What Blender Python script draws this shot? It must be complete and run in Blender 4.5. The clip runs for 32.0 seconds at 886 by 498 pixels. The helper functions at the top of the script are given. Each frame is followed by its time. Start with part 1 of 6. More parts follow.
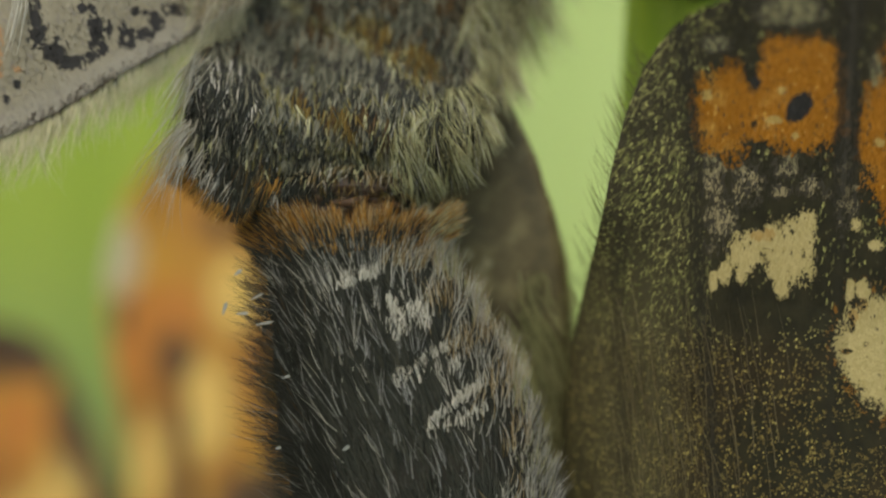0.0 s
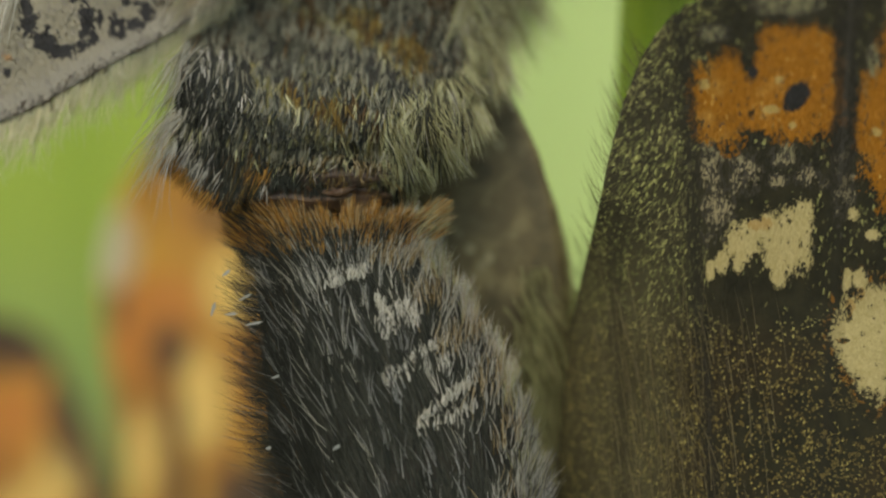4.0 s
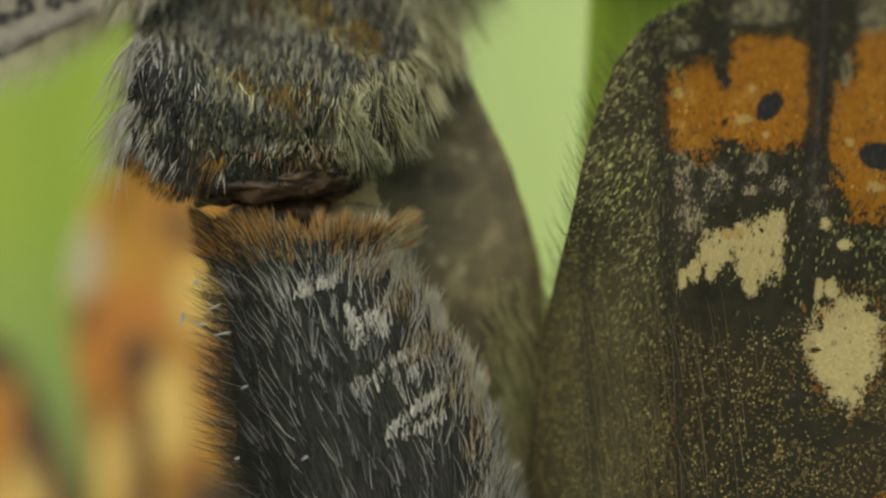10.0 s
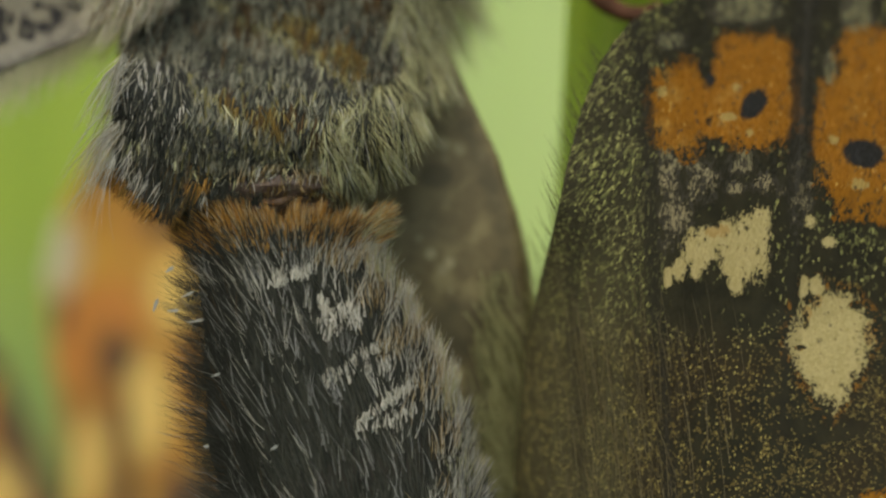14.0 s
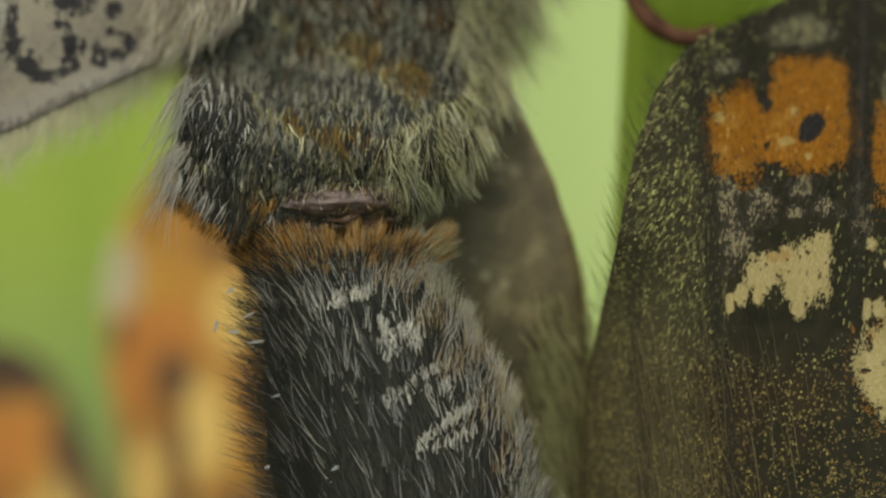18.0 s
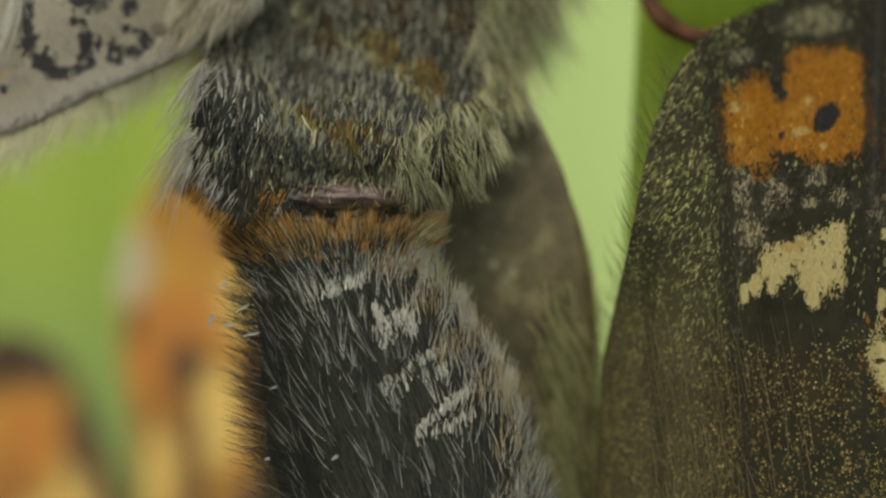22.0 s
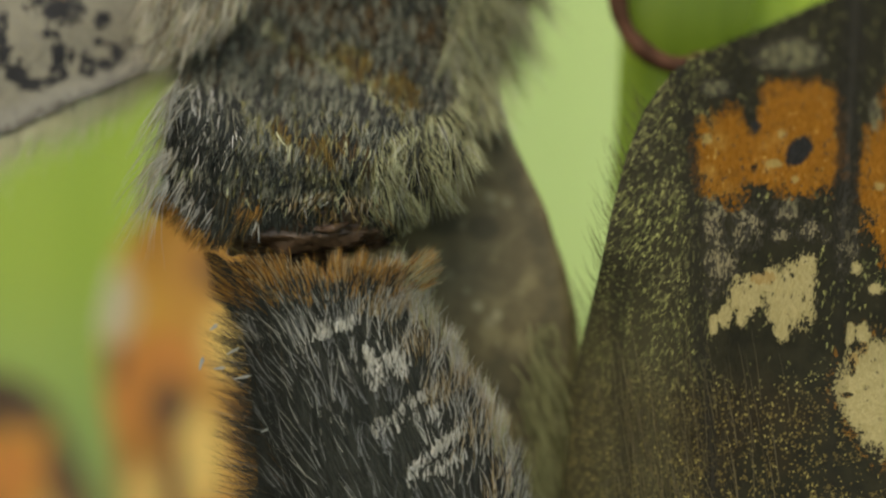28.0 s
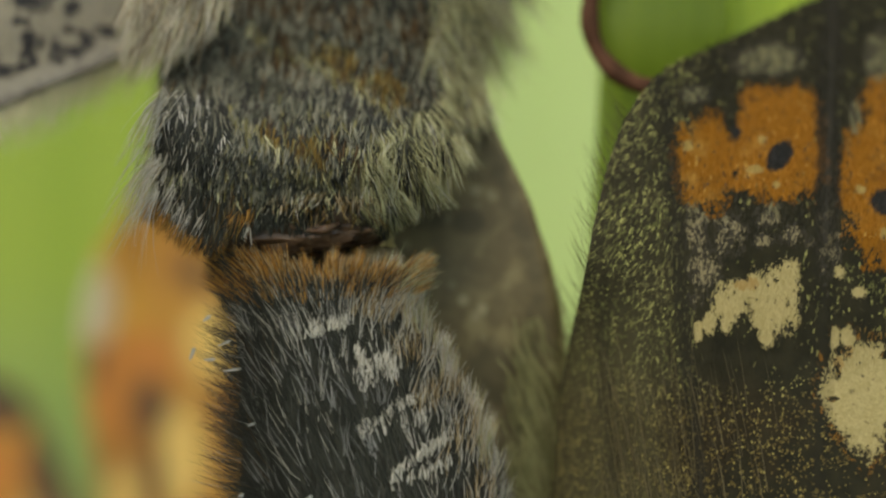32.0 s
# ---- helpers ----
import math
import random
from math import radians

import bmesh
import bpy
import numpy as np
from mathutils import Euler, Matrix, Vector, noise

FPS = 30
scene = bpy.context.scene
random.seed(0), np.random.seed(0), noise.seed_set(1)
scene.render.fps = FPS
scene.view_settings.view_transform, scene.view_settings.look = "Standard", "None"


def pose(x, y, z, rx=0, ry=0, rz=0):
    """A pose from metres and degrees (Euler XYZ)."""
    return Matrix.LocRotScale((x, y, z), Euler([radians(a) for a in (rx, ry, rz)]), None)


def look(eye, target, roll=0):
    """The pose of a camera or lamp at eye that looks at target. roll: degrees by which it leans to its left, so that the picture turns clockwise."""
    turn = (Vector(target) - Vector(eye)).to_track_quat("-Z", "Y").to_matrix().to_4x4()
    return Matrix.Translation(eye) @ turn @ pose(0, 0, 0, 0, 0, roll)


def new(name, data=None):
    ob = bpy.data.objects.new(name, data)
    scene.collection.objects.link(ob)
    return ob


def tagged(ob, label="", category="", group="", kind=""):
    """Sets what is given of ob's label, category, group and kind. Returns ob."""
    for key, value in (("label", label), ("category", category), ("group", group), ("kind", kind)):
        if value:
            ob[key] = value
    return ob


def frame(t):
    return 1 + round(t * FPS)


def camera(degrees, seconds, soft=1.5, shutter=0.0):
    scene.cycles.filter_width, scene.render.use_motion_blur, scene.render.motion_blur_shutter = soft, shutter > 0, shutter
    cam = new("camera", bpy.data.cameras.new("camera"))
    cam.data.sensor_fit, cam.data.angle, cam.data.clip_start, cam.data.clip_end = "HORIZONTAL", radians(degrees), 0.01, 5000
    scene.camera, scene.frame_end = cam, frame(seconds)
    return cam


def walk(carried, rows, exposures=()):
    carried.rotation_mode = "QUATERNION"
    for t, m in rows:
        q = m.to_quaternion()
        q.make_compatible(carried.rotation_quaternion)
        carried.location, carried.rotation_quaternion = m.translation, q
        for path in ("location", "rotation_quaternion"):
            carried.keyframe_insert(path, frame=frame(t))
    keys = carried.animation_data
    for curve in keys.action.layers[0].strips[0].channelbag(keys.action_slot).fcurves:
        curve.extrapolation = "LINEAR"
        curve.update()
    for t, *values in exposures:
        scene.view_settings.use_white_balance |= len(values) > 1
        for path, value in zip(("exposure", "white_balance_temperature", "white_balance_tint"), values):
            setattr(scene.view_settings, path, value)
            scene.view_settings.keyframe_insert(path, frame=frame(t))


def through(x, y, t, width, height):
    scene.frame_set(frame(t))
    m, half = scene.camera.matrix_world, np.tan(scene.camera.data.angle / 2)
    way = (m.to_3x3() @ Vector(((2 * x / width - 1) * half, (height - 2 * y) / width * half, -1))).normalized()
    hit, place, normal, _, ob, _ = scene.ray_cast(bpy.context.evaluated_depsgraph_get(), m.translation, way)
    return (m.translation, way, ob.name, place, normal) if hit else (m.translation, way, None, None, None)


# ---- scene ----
cam = camera(20, 32.0, soft=2.4)
walk(cam, [
    (0, pose(0, -0.0468, 0.3, 90.000, 0, 0.000)), (0.5, pose(0, -0.0468, 0.3, 89.961, 0, 0.114)), (1, pose(0, -0.0468, 0.3, 89.903, 0, -0.030)),
    (1.5, pose(0, -0.0468, 0.3, 89.845, 0, 0.032)), (2, pose(0, -0.0468, 0.3, 89.626, 0, 0.011)), (2.5, pose(0, -0.0468, 0.3, 89.755, 0, -0.062)),
    (4.5, pose(0, -0.0468, 0.3, 89.865, 0, -0.161)), (5, pose(0, -0.0468, 0.3, 90.290, 0, -0.376)), (5.5, pose(0, -0.0468, 0.3, 90.329, 0, -0.404)),
    (6, pose(0, -0.0468, 0.3, 90.251, 0, -0.496)), (6.5, pose(0, -0.0468, 0.3, 90.303, 0, -0.552)), (7, pose(0, -0.0468, 0.3, 90.219, 0, -0.608)),
    (7.5, pose(0, -0.0468, 0.3, 90.271, 0, -0.644)), (8, pose(0, -0.0468, 0.3, 90.168, 0, -0.649)), (8.5, pose(0, -0.0468, 0.3, 90.084, 0, -0.653)),
    (9, pose(0, -0.0468, 0.3, 90.309, 0, -0.786)), (9.5, pose(0, -0.0468, 0.3, 90.032, 0, -0.760)), (10, pose(0, -0.0468, 0.3, 90.052, 0, -0.825)),
    (10.5, pose(0, -0.0468, 0.3, 90.180, 0, -0.973)), (11, pose(0, -0.0468, 0.3, 90.097, 0, -1.063)), (11.5, pose(0, -0.0468, 0.3, 90.129, 0, -1.198)),
    (12, pose(0, -0.0468, 0.3, 90.155, 0, -1.205)), (12.5, pose(0, -0.0468, 0.3, 90.180, 0, -1.301)), (13, pose(0, -0.0468, 0.3, 90.219, 0, -1.276)),
    (13.5, pose(0, -0.0468, 0.3, 90.032, 0, -1.057)), (14, pose(0, -0.0468, 0.3, 89.955, 0, -1.333)), (14.5, pose(0, -0.0468, 0.3, 90.129, 0, -1.391)),
    (16.5, pose(0, -0.0468, 0.3, 90.412, 0, -0.876)), (17, pose(0, -0.0468, 0.3, 90.503, 0, -0.045)), (17.5, pose(0, -0.0468, 0.3, 90.541, 0, -0.026)),
    (18, pose(0, -0.0468, 0.3, 90.445, 0, -0.045)), (18.5, pose(0, -0.0468, 0.3, 90.496, 0, 0.064)), (19, pose(0, -0.0468, 0.3, 90.258, 0, 0.142)),
    (19.5, pose(0, -0.0468, 0.3, 90.477, 0, 0.072)), (20, pose(0, -0.0468, 0.3, 90.477, 0, 0.119)), (20.5, pose(0, -0.0468, 0.3, 90.361, 0, 0.095)),
    (21, pose(0, -0.0468, 0.3, 90.374, 0, 0.206)), (21.5, pose(0, -0.0468, 0.3, 90.258, 0, 0.279)), (22, pose(0, -0.0468, 0.3, 90.200, 0, 0.267)),
    (22.5, pose(0, -0.0468, 0.3, 90.341, 0, 0.166)), (23, pose(0, -0.0468, 0.3, 90.374, 0, 0.296)), (23.5, pose(0, -0.0468, 0.3, 90.477, 0, 0.241)),
    (24, pose(0, -0.0468, 0.3, 90.670, 0, 0.160)), (24.5, pose(0, -0.0468, 0.3, 90.702, 0, -0.031)), (25, pose(0, -0.0468, 0.3, 90.953, 0, -0.048)),
    (25.5, pose(0, -0.0468, 0.3, 90.844, 0, 0.000)), (27.5, pose(0, -0.0468, 0.3, 90.915, 0, -0.035)), (28, pose(0, -0.0468, 0.3, 91.095, 0, -0.122)),
    (28.5, pose(0, -0.0468, 0.3, 91.224, 0, -0.200)), (29, pose(0, -0.0468, 0.3, 91.082, 0, -0.251)), (29.5, pose(0, -0.0468, 0.3, 91.353, 0, -0.335)),
    (30, pose(0, -0.0468, 0.3, 91.069, 0, -0.322)), (30.5, pose(0, -0.0468, 0.3, 91.005, 0, -0.264)), (31, pose(0, -0.0468, 0.3, 91.024, 0, -0.412)),
    (31.5, pose(0, -0.0468, 0.3, 91.057, 0, -0.367)), (32, pose(0, -0.0468, 0.3, 91.095, 0, -0.561)),
], exposures=[(0, 1.28, 7800, 4), (32, 1.28, 7800, 4)])

# The lens is nearly wide open: only the bodies and the near wing are sharp.
cam.data.dof.use_dof = True
cam.data.dof.focus_distance = 0.0465
cam.data.dof.aperture_fstop = 38

# ---- light ----
world = bpy.data.worlds.new("world")
world.use_nodes = True
sky = world.node_tree.nodes.new("ShaderNodeTexSky")
sky.sky_type, sky.sun_disc = "NISHITA", False
sky.sun_elevation, sky.sun_rotation = radians(52), radians(205)
world.node_tree.links.new(sky.outputs[0], world.node_tree.nodes["Background"].inputs[0])
world.node_tree.nodes["Background"].inputs[1].default_value = 0.15
scene.world = world
sun = new("sun", bpy.data.lights.new("sun", "SUN"))
sun.data.energy, sun.data.angle, sun.data.color = 1.0, radians(60), (1.0, 0.94, 0.84)
sun.matrix_world = look((-0.5, -1.1, 1.6), (0, 0, 0))

# ---- plan ----
# A plan of the scene as it stands at the start: u to the right, v down, w away, in steps of about
# a hundredth of a millimetre at the focus; the heart of the view is (784, 441, 0).
REACH, FOCAL, HEIGHT = 46.8, 4446.0, 300.0
STEP = REACH / FOCAL


def place(p):
    """Points (u, v, w) of the plan, in metres."""
    p = np.asarray(p, float).reshape(-1, 3)
    d = p[:, 2] * STEP
    k = (REACH + d) / FOCAL
    return np.stack([(p[:, 0] - 784) * k, d, HEIGHT + (441 - p[:, 1]) * k], 1) * 0.001


rnd = np.random.RandomState(4)


# ---- materials ----
class Nodes:
    """Short notation for a node material."""

    def __init__(self, name):
        self.mat = bpy.data.materials.new(name)
        self.mat.use_nodes = True
        self.tree = self.mat.node_tree
        self.bsdf = self.tree.nodes["Principled BSDF"]

    def add(self, kind, **values):
        n = self.tree.nodes.new(kind)
        for k, v in values.items():
            if k == "operation":
                n.operation = v
            elif k == "blend":
                n.data_type, n.blend_type = "RGBA", v
        return n

    def plug(self, socket, v):
        if isinstance(v, bpy.types.NodeSocket):
            self.tree.links.new(v, socket)
        else:
            socket.default_value = v

    def math(self, op, a, b=0.0, c=0.0):
        n = self.add("ShaderNodeMath", operation=op)
        for s, v in zip(n.inputs, (a, b, c)):
            self.plug(s, v)
        return n.outputs[0]

    def mix(self, f, a, b, blend="MIX"):
        n = self.add("ShaderNodeMix", blend=blend)
        self.plug(n.inputs[0], f)
        self.plug(n.inputs[6], a if isinstance(a, bpy.types.NodeSocket) else (*a, 1))
        self.plug(n.inputs[7], b if isinstance(b, bpy.types.NodeSocket) else (*b, 1))
        return n.outputs[2]

    def noise(self, vec, scale, detail=3.0, rough=0.55, out=0):
        n = self.add("ShaderNodeTexNoise")
        if vec is not None:
            self.plug(n.inputs["Vector"], vec)
        n.inputs["Scale"].default_value, n.inputs["Detail"].default_value = scale, detail
        n.inputs["Roughness"].default_value = rough
        return n.outputs[out]

    def cells(self, vec, scale):
        n = self.add("ShaderNodeTexVoronoi")
        self.plug(n.inputs["Vector"], vec)
        n.inputs["Scale"].default_value = scale
        return n

    def coords(self):
        return self.add("ShaderNodeTexCoord").outputs["Object"]

    def island(self):
        return self.add("ShaderNodeNewGeometry").outputs["Random Per Island"]

    def step(self, x, lo, hi):
        n = self.add("ShaderNodeMapRange")
        n.interpolation_type = "SMOOTHSTEP"
        self.plug(n.inputs[0], x)
        n.inputs[1].default_value, n.inputs[2].default_value = lo, hi
        return n.outputs[0]

    def bump(self, h, strength, distance):
        n = self.add("ShaderNodeBump")
        n.inputs["Strength"].default_value, n.inputs["Distance"].default_value = strength, distance
        self.plug(n.inputs["Height"], h)
        self.plug(self.bsdf.inputs["Normal"], n.outputs[0])

    def finish(self, colour, rough=0.6, through=0.0, sheen=0.0, gloss=0.3):
        self.plug(self.bsdf.inputs["Base Color"], colour if isinstance(colour, bpy.types.NodeSocket) else (*colour, 1))
        self.plug(self.bsdf.inputs["Roughness"], rough)
        self.bsdf.inputs["Specular IOR Level"].default_value = gloss
        self.bsdf.inputs["Sheen Weight"].default_value = sheen
        if through:
            t = self.add("ShaderNodeBsdfTranslucent")
            self.plug(t.inputs[0], colour if isinstance(colour, bpy.types.NodeSocket) else (*colour, 1))
            m = self.add("ShaderNodeMixShader")
            m.inputs[0].default_value = through
            self.tree.links.new(self.bsdf.outputs[0], m.inputs[1])
            self.tree.links.new(t.outputs[0], m.inputs[2])
            self.tree.links.new(m.outputs[0], self.tree.nodes["Material Output"].inputs[0])
        return self.mat


def hair_material(name, a, b, rough=0.7, through=0.35, gloss=0.12):
    n = Nodes(name)
    r = n.island()
    c = n.mix(n.math("POWER", r, 1.2), a, b)
    streak = n.noise(n.coords(), 9000, 2)
    c = n.mix(n.math("MULTIPLY", streak, 0.5), c, n.mix(0.5, c, (0.0, 0.0, 0.0)))
    return n.finish(c, rough, through, gloss=gloss)


M_DARK = hair_material("dark_hair", (0.021, 0.0222, 0.017), (0.052, 0.0525, 0.040), 0.65, 0.0, 0.12)
M_GREY = hair_material("grey_hair", (0.168, 0.157, 0.110), (0.318, 0.300, 0.212))
M_PALE = hair_material("pale_hair", (0.46, 0.43, 0.345), (0.73, 0.69, 0.59))
M_CREAM = hair_material("cream_hair", (0.41, 0.40, 0.20), (0.63, 0.60, 0.35), 0.7, 0.22)
M_ORANGE = hair_material("orange_hair", (0.34, 0.143, 0.026), (0.74, 0.415, 0.11))
M_AMBER = hair_material("amber_hair", (0.12, 0.078, 0.018), (0.25, 0.16, 0.042))
M_ASH = hair_material("ash_hair", (0.05, 0.049, 0.035), (0.15, 0.147, 0.10))
M_HAZEL = hair_material("hazel_hair", (0.15, 0.135, 0.055), (0.34, 0.30, 0.14))
M_UMBER = hair_material("umber_hair", (0.08, 0.062, 0.031), (0.22, 0.172, 0.088))
M_RUST = hair_material("tan_hair", (0.40, 0.285, 0.14), (0.63, 0.505, 0.31))
M_FRINGE = hair_material("fringe_hair", (0.68, 0.62, 0.38), (0.88, 0.81, 0.56), 0.6, 0.25)
M_STEEL = hair_material("steel_hair", (0.18, 0.175, 0.158), (0.42, 0.41, 0.375))
M_WISP = hair_material("wisp_hair", (0.44, 0.385, 0.28), (0.70, 0.62, 0.47), 0.6, 0.2)
M_BROWN = hair_material("brown_hair", (0.05, 0.034, 0.016), (0.15, 0.092, 0.040))


def skin_material():
    n = Nodes("dark_cuticle")
    co = n.coords()
    c = n.mix(n.noise(co, 900), (0.013, 0.013, 0.011), (0.032, 0.028, 0.021))
    n.bump(n.noise(co, 6000), 0.4, 0.0001)
    return n.finish(c, 0.8, gloss=0.08)


def membrane_material(name="wet_membrane", a=(0.030, 0.016, 0.009), b=(0.10, 0.058, 0.034)):
    n = Nodes(name)
    co = n.coords()
    c = n.mix(n.step(n.noise(co, 1400, 4), 0.35, 0.7), a, b)
    n.bump(n.noise(co, 2600, 3), 0.6, 0.0002)
    return n.finish(c, 0.3, gloss=0.25)


def vein_material():
    n = Nodes("wing_vein")
    co = n.coords()
    c = n.mix(n.noise(co, 9000, 3), (0.005, 0.0045, 0.003), (0.02, 0.017, 0.009))
    n.bump(n.noise(co, 14000, 2), 0.6, 0.0001)
    return n.finish(c, 0.9, gloss=0.05)


M_VEIN = vein_material()
M_SKIN, M_WET = skin_material(), membrane_material()
M_SOFT = membrane_material("soft_fold", (0.040, 0.025, 0.016), (0.12, 0.077, 0.050))


M_FOLD = membrane_material("wet_fold", (0.040, 0.024, 0.019), (0.105, 0.070, 0.056))


def plan_coords(n, pivot):
    """Object coordinates in steps of the plan, as sockets u and v."""
    s = n.add("ShaderNodeSeparateXYZ")
    n.plug(s.inputs[0], n.coords())
    px, pd, pz = place([pivot])[0] * 1000
    far = n.math("MULTIPLY_ADD", s.outputs[1], 1000.0 / FOCAL, (REACH + pd) / FOCAL)
    u = n.math("ADD", n.math("DIVIDE", n.math("MULTIPLY_ADD", s.outputs[0], 1000.0, px), far), 784.0)
    v = n.math("ADD", n.math("DIVIDE", n.math("MULTIPLY_ADD", s.outputs[2], -1000.0, HEIGHT - pz), far), 441.0)
    return u, v


def blot(n, u, v, cu, cv, ru, rv, wob, power=2.0):
    """1 well inside an uneven oval, 0 outside; wob is a socket that frays its edge."""
    a = n.math("POWER", n.math("ABSOLUTE", n.math("DIVIDE", n.math("SUBTRACT", u, cu), ru)), power)
    b = n.math("POWER", n.math("ABSOLUTE", n.math("DIVIDE", n.math("SUBTRACT", v, cv), rv)), power)
    return n.math("SUBTRACT", n.math("SUBTRACT", 1.35, n.math("ADD", a, b)), wob)


def union(n, items):
    top = items[0]
    for i in items[1:]:
        top = n.math("MAXIMUM", top, i)
    return top


def frayed(n, co, scaled, amount):
    """The random value of each scale, and a wobble made of it and of two noises."""
    if scaled:
        r = n.island()
    else:
        s = n.add("ShaderNodeSeparateColor")
        n.plug(s.inputs[0], n.cells(co, 15000).outputs["Color"])
        r = s.outputs[0]
    big = n.math("ADD", n.math("MULTIPLY_ADD", n.noise(co, 700, 3), 1.6, -0.8), n.math("MULTIPLY_ADD", n.noise(co, 3200, 2), 2.4, -1.2))
    wob = n.math("ADD", n.math("MULTIPLY_ADD", r, amount, -0.5 * amount), big)
    return r, wob


def spotted_wing_material(name, pivot, scaled):
    n = Nodes(name)
    co = n.coords()
    u, v = plan_coords(n, pivot)
    r, wob = frayed(n, co, scaled, 1.1)
    half = n.math("MULTIPLY", wob, 0.45)
    torn = n.math("ADD", n.math("MULTIPLY_ADD", n.math("FRACT", n.math("MULTIPLY", r, 53.0)), 1.2, -0.6), n.math("MULTIPLY_ADD", n.noise(co, 4200, 3), 3.0, -1.5))
    def hole(cu, cv, ru, rv):
        return blot(n, u, v, cu, cv, ru, rv, torn)
    def bite(shape, holes):
        """The shape without its holes."""
        return n.math("SUBTRACT", shape, n.math("MAXIMUM", union(n, holes), 0))
    gold = union(n, [blot(n, u, v, 1285, 196, 54, 78, wob, 2.4), blot(n, u, v, 1418, 168, 80, 100, wob, 3.4), blot(n, u, v, 1345, 205, 50, 46, wob, 2.4),
                     blot(n, u, v, 1620, 262, 92, 130, wob, 3.4), blot(n, u, v, 1625, 130, 60, 70, wob, 3), blot(n, u, v, 1654, 920, 56, 44, wob, 2.6)])
    gold = bite(gold, [hole(1331, 112, 14, 32), hole(1350, 296, 20, 42), hole(1250, 296, 26, 24), hole(1468, 266, 26, 16),
                       hole(1536, 372, 18, 40), hole(1334, 220, 9, 11), hole(1420, 286, 30, 16)])
    orange = n.step(gold, 0.1, 0.5)
    slant = n.math("MULTIPLY_ADD", v, 0.35, n.math("ADD", u, -66.5))
    spots = n.step(union(n, [blot(n, slant, v, 1414, 191, 21, 26, half), blot(n, u, v, 1613, 278, 38, 27, half), blot(n, u, v, 1337, 146, 8, 10, wob)]), 0.1, 0.5)
    taper = n.math("DIVIDE", n.math("SUBTRACT", u, 1553.0), n.math("MULTIPLY_ADD", n.math("MAXIMUM", n.math("SUBTRACT", v, 620.0), 0.0), -0.0048, 1.0))
    creamy = union(n, [blot(n, u, v, 1390, 446, 46, 58, wob, 2.4), blot(n, u, v, 1320, 448, 38, 34, wob, 2.2), blot(n, u, v, 1352, 428, 30, 24, wob), blot(n, u, v, 1425, 408, 20, 38, wob), blot(n, u, v, 1382, 500, 14, 26, wob),
                       blot(n, u, v, 1284, 482, 13, 22, wob), blot(n, u, v, 1310, 488, 9, 16, wob), blot(n, u, v, 1262, 500, 7, 20, wob),
                       blot(n, taper, v, 0.0, 628, 66, 92, n.math("MULTIPLY", wob, 0.8), 2.4), blot(n, u, v, 1504, 520, 8, 24, wob), blot(n, u, v, 1528, 512, 12, 18, wob), blot(n, u, v, 1514, 398, 10, 13, wob), blot(n, u, v, 1548, 436, 12, 10, wob)])
    creamy = bite(creamy, [hole(1343, 492, 11, 26), hole(1344, 525, 20, 28), hole(1297, 508, 7, 24), hole(1358, 370, 38, 20),
                           hole(1364, 424, 4, 6), hole(1402, 412, 5, 6), hole(1421, 450, 5, 9), hole(1326, 432, 5, 6),
                           hole(1508, 572, 6, 13), hole(1512, 536, 10, 7), hole(1498, 622, 12, 5), hole(1596, 548, 12, 8)])
    cream = n.step(creamy, 0.1, 0.4)
    seam = n.math("MULTIPLY", n.math("MULTIPLY", n.step(creamy, -0.75, 0.0), n.step(u, 1440, 1480)), n.math("MULTIPLY", n.step(v, 470, 520), n.math("LESS_THAN", r, 0.22)))
    loose = n.math("MULTIPLY_ADD", wob, 1.7, 0.25)
    pale = n.step(union(n, [blot(n, u, v, 1268, 78, 30, 16, wob), blot(n, u, v, 1400, 18, 62, 30, wob), blot(n, u, v, 1600, 20, 30, 50, wob), blot(n, u, v, 1552, 130, 12, 34, wob), blot(n, u, v, 1538, 200, 8, 50, loose),
                            blot(n, u, v, 1276, 395, 30, 60, loose), blot(n, u, v, 1264, 320, 22, 60, loose), blot(n, u, v, 1322, 330, 26, 36, loose), blot(n, u, v, 1394, 290, 24, 22, loose),
                            blot(n, u, v, 1440, 335, 30, 18, loose), blot(n, u, v, 1384, 342, 20, 14, loose), blot(n, u, v, 1500, 350, 20, 70, loose)]), 0.1, 0.5)
    # veins
    bend = n.math("ADD", n.math("MULTIPLY_ADD", n.noise(co, 300, 2), 20.0, -10.0), n.math("MULTIPLY_ADD", n.noise(co, 3500, 2), 26.0, -13.0))
    def vein(u0, slope, width):
        x = n.math("ADD", n.math("SUBTRACT", u, n.math("MULTIPLY_ADD", v, slope, u0)), bend)
        return n.math("SUBTRACT", 1.0, n.step(n.math("ABSOLUTE", x), width * 0.5, width))
    upper_part = n.math("SUBTRACT", 1.0, n.math("MULTIPLY", n.step(v, 280, 420), 0.75))
    veins = union(n, [n.math("MULTIPLY", vein(1511, -0.06, 28), upper_part), n.math("MULTIPLY", vein(1203, 0.075, 18), 0.75), n.math("MULTIPLY", vein(1082, 0.03, 18), n.math("MULTIPLY", n.step(v, 380, 470), 0.45))])
    # ground of the wing: dark scales with single pale ones
    left = n.math("SUBTRACT", 1.0, n.step(u, 1200, 1300))
    low = n.step(v, 540, 660)
    patch = n.step(n.noise(co, 1300, 3), 0.36, 0.64)
    many = n.math("MULTIPLY_ADD", n.math("MULTIPLY", left, n.math("MULTIPLY_ADD", patch, 0.65, 0.35)), n.math("MULTIPLY_ADD", low, -0.06, 0.36), 0.05)
